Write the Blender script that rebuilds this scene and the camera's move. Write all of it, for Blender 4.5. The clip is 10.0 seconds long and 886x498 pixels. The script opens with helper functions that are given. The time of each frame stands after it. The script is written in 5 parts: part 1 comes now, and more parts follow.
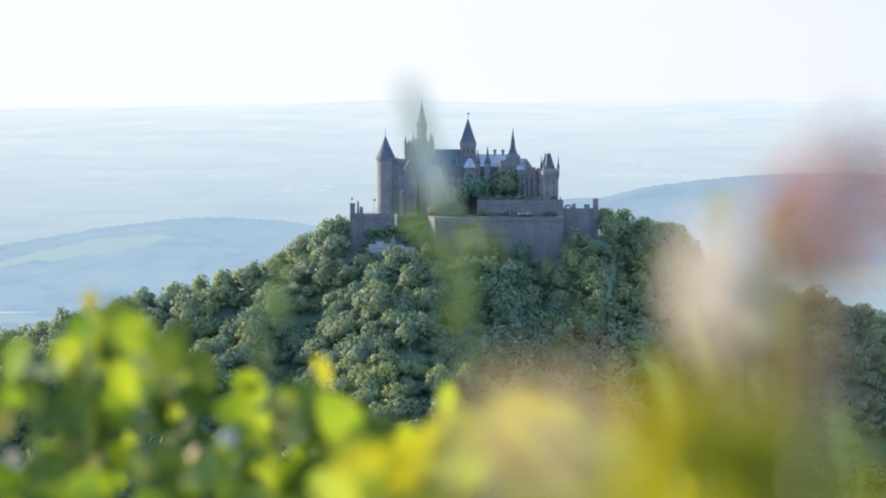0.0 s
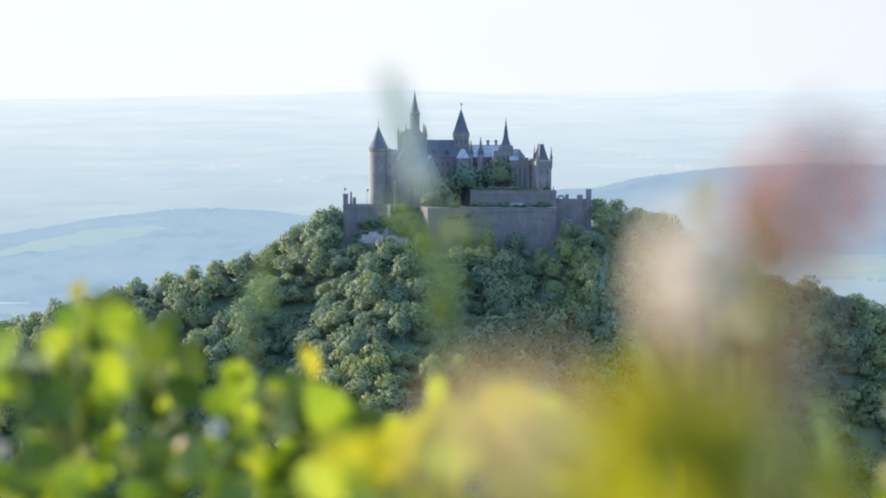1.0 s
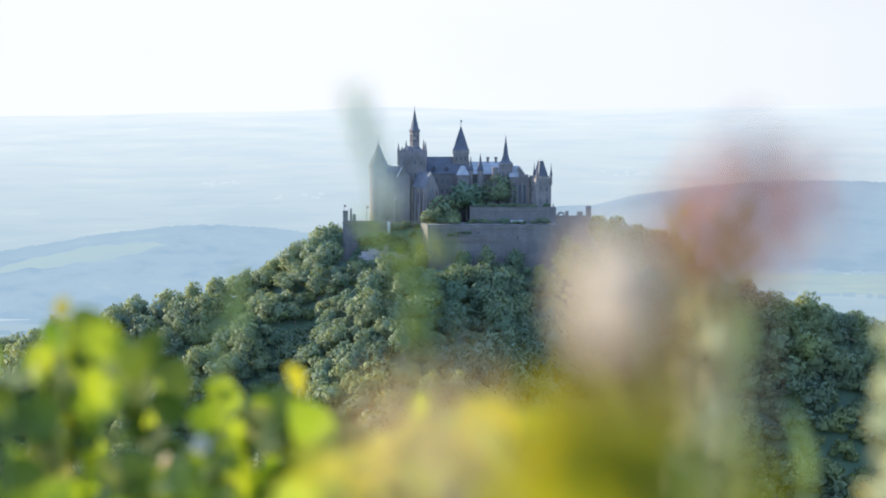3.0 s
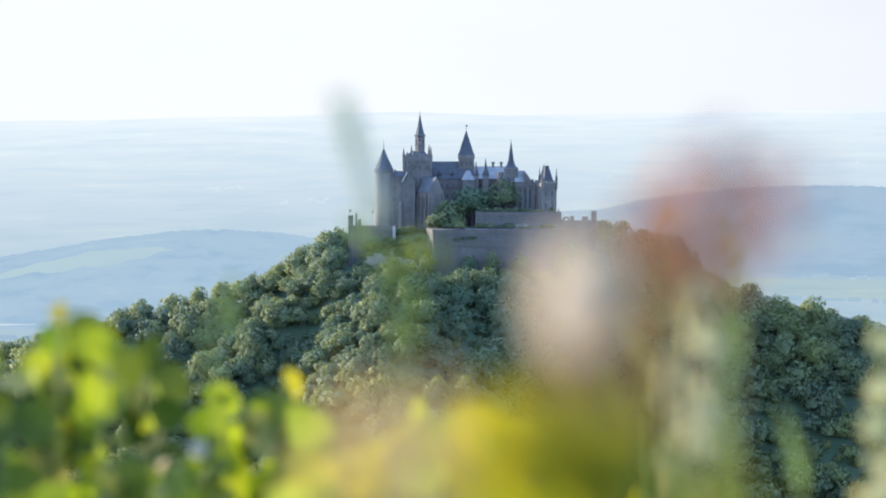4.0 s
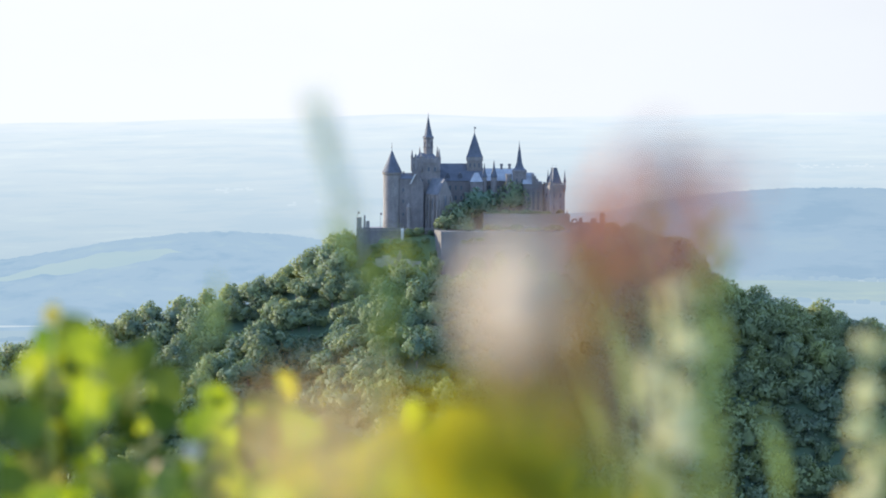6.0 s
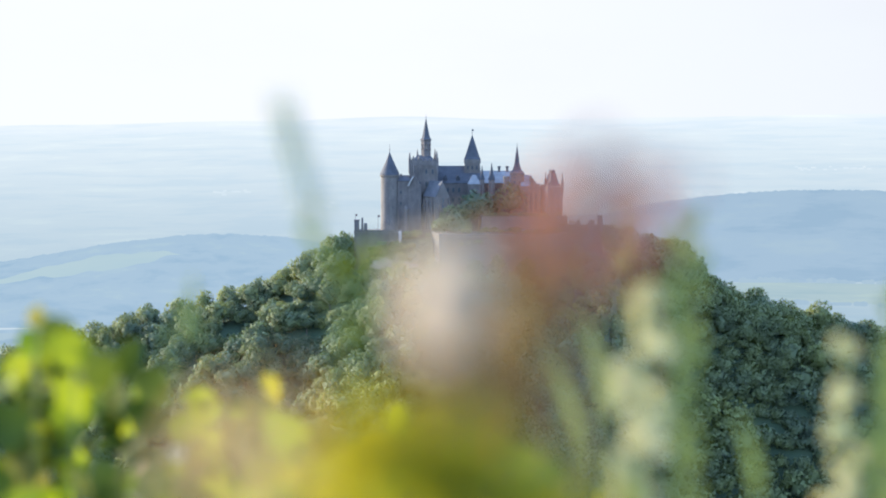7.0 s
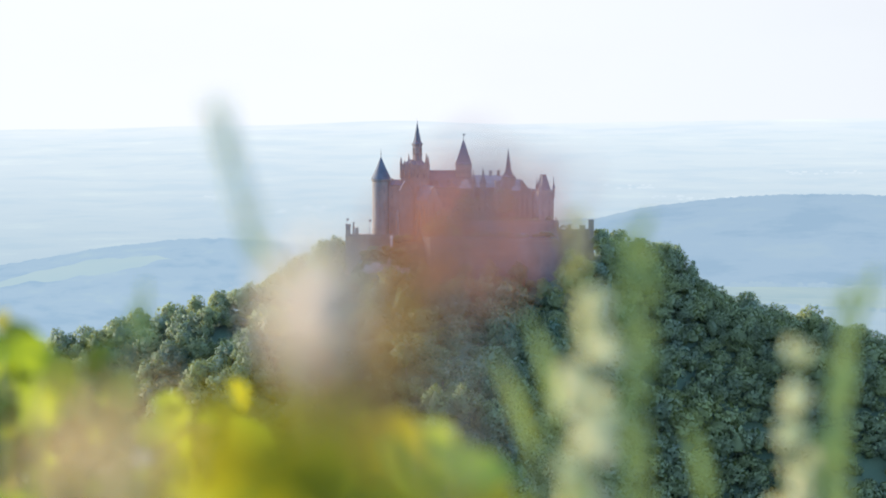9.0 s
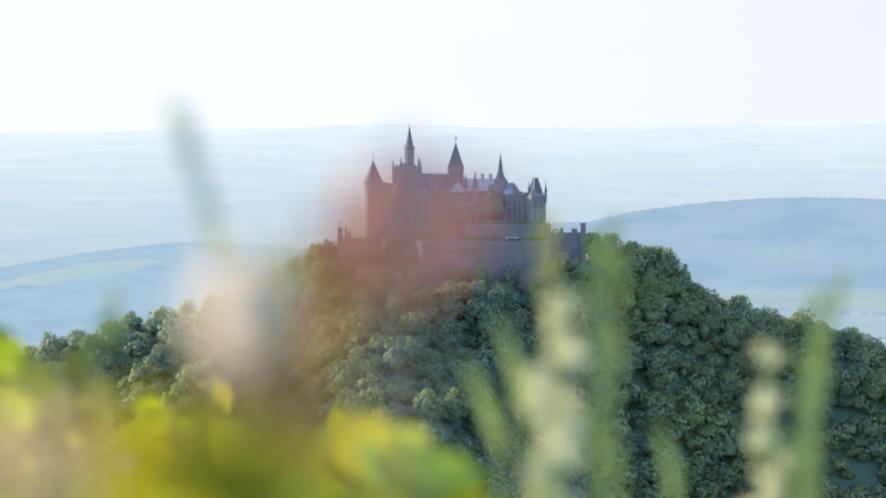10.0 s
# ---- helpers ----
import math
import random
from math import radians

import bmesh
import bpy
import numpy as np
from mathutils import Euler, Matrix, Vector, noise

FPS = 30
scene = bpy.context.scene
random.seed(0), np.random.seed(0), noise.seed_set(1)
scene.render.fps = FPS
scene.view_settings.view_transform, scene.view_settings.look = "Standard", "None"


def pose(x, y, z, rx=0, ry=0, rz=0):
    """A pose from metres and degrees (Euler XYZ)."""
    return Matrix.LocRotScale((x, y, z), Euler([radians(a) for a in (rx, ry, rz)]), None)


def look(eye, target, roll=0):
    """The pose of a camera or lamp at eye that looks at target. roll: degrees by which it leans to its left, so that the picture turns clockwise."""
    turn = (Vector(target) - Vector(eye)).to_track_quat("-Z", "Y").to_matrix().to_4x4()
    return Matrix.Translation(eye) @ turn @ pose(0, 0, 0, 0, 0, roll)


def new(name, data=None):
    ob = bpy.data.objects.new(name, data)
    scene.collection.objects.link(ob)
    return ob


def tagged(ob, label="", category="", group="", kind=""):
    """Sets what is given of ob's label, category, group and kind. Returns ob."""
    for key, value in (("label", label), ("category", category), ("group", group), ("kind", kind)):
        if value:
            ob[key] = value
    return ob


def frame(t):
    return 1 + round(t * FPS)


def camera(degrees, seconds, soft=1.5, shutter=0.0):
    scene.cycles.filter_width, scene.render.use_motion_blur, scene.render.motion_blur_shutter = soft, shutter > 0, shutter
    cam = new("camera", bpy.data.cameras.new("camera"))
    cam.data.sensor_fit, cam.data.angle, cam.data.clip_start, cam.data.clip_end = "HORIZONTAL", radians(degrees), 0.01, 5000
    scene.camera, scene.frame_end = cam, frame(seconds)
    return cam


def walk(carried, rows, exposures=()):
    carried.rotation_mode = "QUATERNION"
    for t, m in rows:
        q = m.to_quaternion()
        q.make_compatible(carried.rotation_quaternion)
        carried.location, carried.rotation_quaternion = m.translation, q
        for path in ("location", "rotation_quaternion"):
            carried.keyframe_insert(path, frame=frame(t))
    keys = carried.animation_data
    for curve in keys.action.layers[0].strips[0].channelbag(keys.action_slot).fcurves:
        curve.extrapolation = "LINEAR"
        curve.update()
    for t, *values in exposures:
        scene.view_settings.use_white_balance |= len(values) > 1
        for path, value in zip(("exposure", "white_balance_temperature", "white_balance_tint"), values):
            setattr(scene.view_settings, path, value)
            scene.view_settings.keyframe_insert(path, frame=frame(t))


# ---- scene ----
# ---- camera ----
cam = camera(25.0, 10.0, soft=1.9)
cam.data.dof.use_dof = True
cam.data.dof.focus_distance = 1190.0
cam.data.dof.aperture_fstop = 4.5
cam.data.dof.aperture_blades = 0

walk(cam, [
    (0, pose(-0.0333, 0, 360, 85.082, 0, -0.049)),
    (0.5, pose(-0.0318, 0, 360, 84.735, 0, -0.198)),
    (1, pose(-0.0275, 0, 360, 84.811, 0, -0.248)),
    (1.5, pose(-0.0240, 0, 360, 84.959, 0, -0.272)),
    (2, pose(-0.0185, 0, 360, 85.082, 0, -0.272)),
    (2.5, pose(-0.0154, 0, 360, 85.182, 0, -0.272)),
    (4, pose(-0.0034, 0, 360, 85.430, 0, -0.099)),
    (4.5, pose(-0.0000, 0, 360, 85.430, 0, 0.000)),
    (5, pose(0.0051, 0, 360, 85.430, 0, 0.026)),
    (6.5, pose(0.0181, 0, 360, 85.529, 0, 0.173)),
    (7, pose(0.0267, 0, 360, 85.553, 0, 0.075)),
    (7.5, pose(0.0347, 0, 360, 85.555, 0, -0.050)),
    (8, pose(0.0414, 0, 360, 85.603, 0, -0.099)),
    (8.5, pose(0.0460, 0, 360, 85.629, 0, -0.123)),
    (9, pose(0.0526, 0, 360, 85.678, 0, -0.173)),
    (9.5, pose(0.0578, 0, 360, 85.728, 0, -0.224)),
    (10, pose(0.0666, 0, 360, 85.778, 0, -0.397)),
], exposures=((0, 1.6, 5950, 10), (10, 1.6, 5950, 10)))

# ---- world and sun ----
SUN_AZ = radians(-64)      # from +y towards +x
SUN_EL = radians(18)
world = bpy.data.worlds.new("sky")
scene.world = world
world.use_nodes = True
wn = world.node_tree.nodes
wl = world.node_tree.links
sky = wn.new("ShaderNodeTexSky")
sky.sky_type = "NISHITA"
sky.sun_disc = False
sky.sun_elevation = SUN_EL
sky.sun_rotation = SUN_AZ
sky.altitude = 900
sky.air_density = 1.0
sky.dust_density = 1.0
sky.ozone_density = 1.0
bg = wn["Background"]
bg.inputs["Strength"].default_value = 0.089
veil = wn.new("ShaderNodeMix")      # thin bright overcast over the clear sky
veil.data_type = "RGBA"
veil.blend_type = "ADD"
veil.inputs[0].default_value = 1.0
veil.inputs[7].default_value = (3.4, 5.5, 10.2, 1.0)
wl.new(sky.outputs["Color"], veil.inputs[6])
wl.new(veil.outputs[2], bg.inputs["Color"])

sun_dir = Vector((math.sin(SUN_AZ) * math.cos(SUN_EL), math.cos(SUN_AZ) * math.cos(SUN_EL), math.sin(SUN_EL)))
sun_data = bpy.data.lights.new("sun", "SUN")
sun_data.energy = 4.3
sun_data.angle = radians(0.6)
sun_data.color = (1.0, 0.87, 0.64)
sun = new("sun", sun_data)
sun.matrix_world = look(sun_dir * 500 + Vector((0, 1200, 260)), (0, 1200, 260))


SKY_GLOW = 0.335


# ---- materials ----
def material(name):
    m = bpy.data.materials.new(name)
    m.use_nodes = True
    return m, m.node_tree.nodes, m.node_tree.links, m.node_tree.nodes["Principled BSDF"]


def noise_node(n, l, scale, detail=4.0, rough=0.55, coords="Object", stretch=None):
    tc = n.new("ShaderNodeTexCoord")
    tx = n.new("ShaderNodeTexNoise")
    tx.inputs["Scale"].default_value = scale
    tx.inputs["Detail"].default_value = detail
    tx.inputs["Roughness"].default_value = rough
    if stretch:
        mp = n.new("ShaderNodeMapping")
        mp.inputs["Scale"].default_value = stretch
        l.new(tc.outputs[coords], mp.inputs["Vector"])
        l.new(mp.outputs["Vector"], tx.inputs["Vector"])
    else:
        l.new(tc.outputs[coords], tx.inputs["Vector"])
    return tx


def ramp(n, l, source, stops):
    r = n.new("ShaderNodeValToRGB")
    el = r.color_ramp.elements
    while len(el) < len(stops):
        el.new(0.5)
    for e, (p, c) in zip(el, stops):
        e.position = p
        e.color = (*c, 1.0)
    l.new(source, r.inputs["Fac"])
    return r


def mix(n, l, fac, a, b, mode="MIX"):
    mx = n.new("ShaderNodeMix")
    mx.data_type = "RGBA"
    mx.blend_type = mode
    for key, v in ((0, fac), (6, a), (7, b)):
        if isinstance(v, (int, float)):
            mx.inputs[key].default_value = v
        elif isinstance(v, tuple):
            mx.inputs[key].default_value = (*v, 1.0)
        else:
            l.new(v, mx.inputs[key])
    return mx.outputs[2]


def bump(n, l, bsdf, height, strength, distance):
    b = n.new("ShaderNodeBump")
    b.inputs["Strength"].default_value = strength
    b.inputs["Distance"].default_value = distance
    l.new(height, b.inputs["Height"])
    l.new(b.outputs["Normal"], bsdf.inputs["Normal"])


def stone(name, light, dark, course=0.6):
    m, n, l, p = material(name)
    big = noise_node(n, l, 0.12, 5.0, 0.65)
    fine = noise_node(n, l, 1.6, 6.0, 0.7)
    streak = noise_node(n, l, 0.5, 4.0, 0.6, "Object", (1.0, 1.0, 0.12))
    tc = n.new("ShaderNodeTexCoord")
    brick = n.new("ShaderNodeTexBrick")
    mp = n.new("ShaderNodeMapping")
    mp.inputs["Rotation"].default_value = (radians(90), 0, 0)
    l.new(tc.outputs["Object"], mp.inputs["Vector"])
    l.new(mp.outputs["Vector"], brick.inputs["Vector"])
    brick.inputs["Scale"].default_value = 1.0
    brick.inputs["Brick Width"].default_value = course * 2
    brick.inputs["Row Height"].default_value = course
    brick.inputs["Mortar Size"].default_value = 0.04
    brick.inputs["Color1"].default_value = (0.9, 0.9, 0.9, 1)
    brick.inputs["Color2"].default_value = (0.62, 0.62, 0.62, 1)
    brick.inputs["Mortar"].default_value = (0.45, 0.45, 0.45, 1)
    base = ramp(n, l, big.outputs["Fac"], ((0.3, dark), (0.7, light)))
    c = mix(n, l, 0.55, base.outputs["Color"], brick.outputs["Color"], "MULTIPLY")
    s = ramp(n, l, streak.outputs["Fac"], ((0.40, (0.72, 0.70, 0.68)), (0.6, (1, 1, 1))))
    c = mix(n, l, 0.6, c, s.outputs["Color"], "MULTIPLY")
    f = ramp(n, l, fine.outputs["Fac"], ((0.3, (0.7, 0.7, 0.7)), (0.7, (1.1, 1.08, 1.05))))
    c = mix(n, l, 0.7, c, f.outputs["Color"], "MULTIPLY")
    l.new(c, p.inputs["Base Color"])
    p.inputs["Roughness"].default_value = 0.9
    bump(n, l, p, brick.outputs["Fac"], 0.4, -0.05)
    return m


def slate(name, light, dark, rough):
    m, n, l, p = material(name)
    big = noise_node(n, l, 0.25, 4.0, 0.6)
    rows = noise_node(n, l, 2.2, 4.0, 0.6, "Object", (1, 1, 3.0))
    c = ramp(n, l, big.outputs["Fac"], ((0.3, dark), (0.7, light)))
    r = ramp(n, l, rows.outputs["Fac"], ((0.35, (0.7, 0.7, 0.7)), (0.65, (1.1, 1.1, 1.1))))
    cc = mix(n, l, 0.8, c.outputs["Color"], r.outputs["Color"], "MULTIPLY")
    l.new(cc, p.inputs["Base Color"])
    p.inputs["Roughness"].default_value = rough
    p.inputs["Specular IOR Level"].default_value = 0.35
    bump(n, l, p, rows.outputs["Fac"], 0.3, 0.05)
    return m


def foliage(name, dark, light, translucent, tint_scale, island=True, sheen=0.0, sheen_tint=(1, 1, 1), through_tint=(1.12, 1.1, 0.55), gloss=0.18):
    m, n, l, p = material(name)
    patch = noise_node(n, l, tint_scale, 3.0, 0.6, "Object")
    info = n.new("ShaderNodeObjectInfo")
    geo = n.new("ShaderNodeNewGeometry")
    c = ramp(n, l, patch.outputs["Fac"], ((0.32, dark), (0.68, light)))
    v1 = ramp(n, l, info.outputs["Random"], ((0.0, (0.7, 0.82, 0.85)), (0.5, (1, 1, 1)), (1.0, (1.16, 1.08, 0.9))))
    col = mix(n, l, 1.0, c.outputs["Color"], v1.outputs["Color"], "MULTIPLY")
    if island:
        v2 = ramp(n, l, geo.outputs["Random Per Island"], ((0.0, (0.94, 0.95, 0.95)), (1.0, (1.06, 1.05, 1.02))))
        col = mix(n, l, 1.0, col, v2.outputs["Color"], "MULTIPLY")
    l.new(col, p.inputs["Base Color"])
    p.inputs["Roughness"].default_value = 0.7
    p.inputs["Specular IOR Level"].default_value = gloss
    p.inputs["Sheen Weight"].default_value = sheen
    p.inputs["Sheen Roughness"].default_value = 0.8
    p.inputs["Sheen Tint"].default_value = (*sheen_tint, 1)
    tr = n.new("ShaderNodeBsdfTranslucent")
    warm = mix(n, l, 1.0, col, through_tint, "MULTIPLY")
    l.new(warm, tr.inputs["Color"])
    sh = n.new("ShaderNodeMixShader")
    sh.inputs[0].default_value = translucent
    l.new(p.outputs[0], sh.inputs[1])
    l.new(tr.outputs[0], sh.inputs[2])
    l.new(sh.outputs[0], n["Material Output"].inputs["Surface"])
    return m


STONE = stone("sandstone", (0.205, 0.172, 0.145), (0.130, 0.110, 0.095))
STONE_DARK = stone("weathered_stone", (0.190, 0.158, 0.138), (0.115, 0.098, 0.088))
STONE_WALL = stone("bastion_stone", (0.140, 0.120, 0.103), (0.092, 0.080, 0.070), 0.9)
GATE_STONE = stone("gate_stone", (0.34, 0.29, 0.25), (0.22, 0.19, 0.17))
# for sunlit edges: the light is put into this paler colour
STONE_LIT = stone("sunlit_pale_stone", (0.50, 0.46, 0.40), (0.36, 0.33, 0.29))
SLATE = slate("slate", (0.060, 0.060, 0.066), (0.032, 0.033, 0.037), 0.75)
SLATE_PALE = slate("zinc_roof", (0.23, 0.215, 0.20), (0.14, 0.135, 0.13), 0.8)
SLATE_MID = slate("weathered_slate", (0.105, 0.102, 0.105), (0.06, 0.060, 0.064), 0.85)
LEAD = slate("dark_metal", (0.06, 0.06, 0.065), (0.03, 0.03, 0.035), 0.5)
# the blue sheen tint puts a little of the slope's haze into the leaves
TREE_LEAF = foliage("tree_leaves", (0.082, 0.108, 0.060), (0.158, 0.175, 0.045), 0.38, 0.03, True, 0.07, (0.45, 0.66, 1.0), (1.1, 1.1, 0.7), 0.3)
CONIFER = foliage("conifer_needles", (0.018, 0.04, 0.022), (0.035, 0.06, 0.03), 0.1, 0.2)


def glass_material():
    m, n, l, p = material("window_glass")
    p.inputs["Base Color"].default_value = (0.05, 0.058, 0.068, 1)
    p.inputs["Roughness"].default_value = 0.2
    p.inputs["Specular IOR Level"].default_value = 0.6
    return m


GLASS = glass_material()
FLAG_CLOTH, _n, _l, _p = material("flag_cloth")
_p.inputs["Base Color"].default_value = (0.12, 0.07, 0.06, 1)
_p.inputs["Roughness"].default_value = 0.85


def bark_material():
    m, n, l, p = material("bark")
    t = noise_node(n, l, 3.0, 5.0, 0.6, "Object", (1, 1, 0.3))
    c = ramp(n, l, t.outputs["Fac"], ((0.3, (0.07, 0.055, 0.04)), (0.7, (0.16, 0.13, 0.10))))
    l.new(c.outputs["Color"], p.inputs["Base Color"])
    p.inputs["Roughness"].default_value = 0.9
    bump(n, l, p, t.outputs["Fac"], 0.5, 0.05)
    return m


BARK = bark_material()


def ground_material():
    m, n, l, p = material("grassy_earth")
    a = noise_node(n, l, 0.02, 5.0, 0.6)
    b = noise_node(n, l, 2.5, 5.0, 0.7)
    c = ramp(n, l, a.outputs["Fac"], ((0.35, (0.04, 0.062, 0.032)), (0.55, (0.055, 0.08, 0.038)), (0.72, (0.075, 0.092, 0.042))))
    f = ramp(n, l, b.outputs["Fac"], ((0.3, (0.6, 0.6, 0.6)), (0.7, (1.15, 1.12, 1.05))))
    l.new(mix(n, l, 1.0, c.outputs["Color"], f.outputs["Color"], "MULTIPLY"), p.inputs["Base Color"])
    p.inputs["Roughness"].default_value = 0.95
    bump(n, l, p, b.outputs["Fac"], 0.5, 0.1)
    return m


GROUND = ground_material()


def painted_haze_material(name, near, far, y0, y1, light, dark, stretch, amount):
    """Far country as through kilometres of bright air: the haze is painted into emission."""
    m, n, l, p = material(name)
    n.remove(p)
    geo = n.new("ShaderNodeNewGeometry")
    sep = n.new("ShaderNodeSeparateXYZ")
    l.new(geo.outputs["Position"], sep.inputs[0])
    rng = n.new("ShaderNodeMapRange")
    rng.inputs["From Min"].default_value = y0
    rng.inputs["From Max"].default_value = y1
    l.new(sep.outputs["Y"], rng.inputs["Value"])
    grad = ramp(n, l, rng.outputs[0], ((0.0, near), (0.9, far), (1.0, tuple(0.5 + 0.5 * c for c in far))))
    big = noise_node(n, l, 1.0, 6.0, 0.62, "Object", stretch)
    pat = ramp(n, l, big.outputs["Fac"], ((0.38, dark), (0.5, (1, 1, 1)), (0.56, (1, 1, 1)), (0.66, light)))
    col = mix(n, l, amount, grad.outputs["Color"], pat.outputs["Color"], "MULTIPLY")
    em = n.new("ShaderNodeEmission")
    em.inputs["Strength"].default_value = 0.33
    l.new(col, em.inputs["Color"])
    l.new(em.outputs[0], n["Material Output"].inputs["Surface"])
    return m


# plain: painted haze, whitening towards the horizon
FAR_LAND = painted_haze_material("hazy_plain", (0.42, 0.545, 0.605), (0.83, 0.89, 0.89), 2200, 4880,
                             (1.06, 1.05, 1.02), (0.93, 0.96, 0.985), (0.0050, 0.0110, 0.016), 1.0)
# wooded hills: emission with the blue of the haze already in the colour
FAR_HILL = painted_haze_material("hazy_wooded_hill", (0.44, 0.57, 0.66), (0.42, 0.555, 0.655), 2400, 3200,
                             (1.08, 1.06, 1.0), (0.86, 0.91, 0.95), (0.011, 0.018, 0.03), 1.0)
FAR_RIDGE = painted_haze_material("hazy_wooded_ridge", (0.415, 0.54, 0.635), (0.41, 0.535, 0.635), 2700, 3500,
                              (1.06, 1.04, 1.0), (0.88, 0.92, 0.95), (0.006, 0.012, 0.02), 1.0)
FAR_MEADOW = painted_haze_material("hazy_meadow", (0.47, 0.58, 0.58), (0.45, 0.57, 0.58), 2400, 3200,
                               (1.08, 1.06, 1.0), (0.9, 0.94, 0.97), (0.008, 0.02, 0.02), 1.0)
FAR_ROOFS = painted_haze_material("hazy_roofs", (0.53, 0.65, 0.69), (0.86, 0.91, 0.91), 2200, 4880,
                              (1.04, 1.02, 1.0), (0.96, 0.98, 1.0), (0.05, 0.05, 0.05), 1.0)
FAR_FIELD = painted_haze_material("hazy_field", (0.505, 0.63, 0.64), (0.505, 0.635, 0.655), 2400, 3200,
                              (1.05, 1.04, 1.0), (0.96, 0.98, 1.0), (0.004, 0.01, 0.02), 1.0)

FAR_PALE = painted_haze_material("hazy_stubble", (0.66, 0.74, 0.76), (0.66, 0.75, 0.79), 2400, 3200,
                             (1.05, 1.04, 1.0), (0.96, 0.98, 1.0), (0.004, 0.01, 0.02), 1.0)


# ---- mesh helpers ----
ROOT_AT = {}


def thing(name, at, label, category, group="", kind=""):
    e = new(name)
    e.location = at
    ROOT_AT[e.name] = Vector(at)
    return tagged(e, label, category, group, kind)


def root_of(ob):
    while ob.parent:
        ob = ob.parent
    return ob


def part(name, bm, mat, parent, label="", smooth=False):
    """Link a bmesh in world metres as one mesh under a thing or a part."""
    me = bpy.data.meshes.new(name)
    off = ROOT_AT[root_of(parent).name]
    bmesh.ops.translate(bm, verts=bm.verts, vec=-off)
    if smooth:
        for f in bm.faces:
            f.smooth = True
    bm.to_mesh(me)
    bm.free()
    me.materials.append(mat)
    ob = new(name, me)
    ob.parent = parent
    return tagged(ob, label)


def solo(name, bm, mat, label, category, group="", kind="", smooth=False):
    me = bpy.data.meshes.new(name)
    if smooth:
        for f in bm.faces:
            f.smooth = True
    bm.to_mesh(me)
    bm.free()
    me.materials.append(mat)
    return tagged(new(name, me), label, category, group, kind)


def box(bm, x0, x1, y0, y1, z0, z1, taper=0.0):
    cx, cy = (x0 + x1) / 2, (y0 + y1) / 2
    s = 1 - taper
    v = [bm.verts.new((x, y, z0)) for x, y in ((x0, y0), (x1, y0), (x1, y1), (x0, y1))]
    w = [bm.verts.new((cx + (x - cx) * s, cy + (y - cy) * s, z1)) for x, y in ((x0, y0), (x1, y0), (x1, y1), (x0, y1))]
    bm.faces.new(v[::-1])
    bm.faces.new(w)
    for i in range(4):
        bm.faces.new((v[i], v[(i + 1) % 4], w[(i + 1) % 4], w[i]))


def lathe(bm, cx, cy, profile, n=16, turn=0.0):
    """A turned body from (radius, height) pairs, closed at both ends."""
    rings = []
    for r, z in profile:
        if r < 0.001:
            rings.append([bm.verts.new((cx, cy, z))])
        else:
            rings.append([bm.verts.new((cx + r * math.cos(turn + 2 * math.pi * i / n), cy + r * math.sin(turn + 2 * math.pi * i / n), z)) for i in range(n)])
    for a, b in zip(rings, rings[1:]):
        for i in range(n):
            j = (i + 1) % n
            if len(a) == 1 and len(b) == 1:
                continue
            if len(a) == 1:
                bm.faces.new((a[0], b[j], b[i]))
            elif len(b) == 1:
                bm.faces.new((a[i], a[j], b[0]))
            else:
                bm.faces.new((a[i], a[j], b[j], b[i]))
    if len(rings[0]) > 1:
        bm.faces.new(rings[0][::-1])
    if len(rings[-1]) > 1:
        bm.faces.new(rings[-1])


def gable(bm, x0, x1, y0, y1, z0, z1, along="x", hip=0.0, over=0.0):
    """A pitched roof body; hip draws the ridge's ends in."""
    x0, x1, y0, y1 = x0 - over, x1 + over, y0 - over, y1 + over
    if along == "x":
        ym = (y0 + y1) / 2
        r = [(x0 + hip, ym), (x1 - hip, ym)]
    else:
        xm = (x0 + x1) / 2
        r = [(xm, y0 + hip), (xm, y1 - hip)]
    a = [bm.verts.new((x, y, z0)) for x, y in ((x0, y0), (x1, y0), (x1, y1), (x0, y1))]
    t = [bm.verts.new((x, y, z1)) for x, y in r]
    bm.faces.new(a[::-1])
    if along == "x":
        bm.faces.new((a[0], a[1], t[1], t[0]))
        bm.faces.new((a[2], a[3], t[0], t[1]))
        bm.faces.new((a[1], a[2], t[1]))
        bm.faces.new((a[3], a[0], t[0]))
    else:
        bm.faces.new((a[1], a[2], t[1], t[0]))
        bm.faces.new((a[3], a[0], t[0], t[1]))
        bm.faces.new((a[0], a[1], t[0]))
        bm.faces.new((a[2], a[3], t[1]))


def mesh_of(fill):
    bm = bmesh.new()
    fill(bm)
    return bm


# ---- the land ----
def smooth01(t):
    t = np.clip(t, 0, 1)
    return t * t * (3 - 2 * t)


def wave(x, y, seed):
    """Gentle rolling relief, about -1 to 1."""
    r = np.random.RandomState(seed)
    s = np.zeros_like(x, dtype=float)
    for i in range(7):
        a, k, ph = r.uniform(0, 6.28), 0.6 + 0.5 * i, r.uniform(0, 6.28)
        s += np.sin((x * math.cos(a) + y * math.sin(a)) * k + ph) / (1 + 0.7 * i)
    return s / 2.2


RIDGE_X = (-900, -420, -267, -203, -155, -117, -83, -70, -62, -54, -46, 60, 95, 137, 155, 186, 267, 420, 900)
RIDGE_Z = (60, 148, 191.5, 210.5, 222.5, 233, 248.5, 256, 258, 256, 254, 250, 265, 260, 239.5, 225, 202, 156, 70)


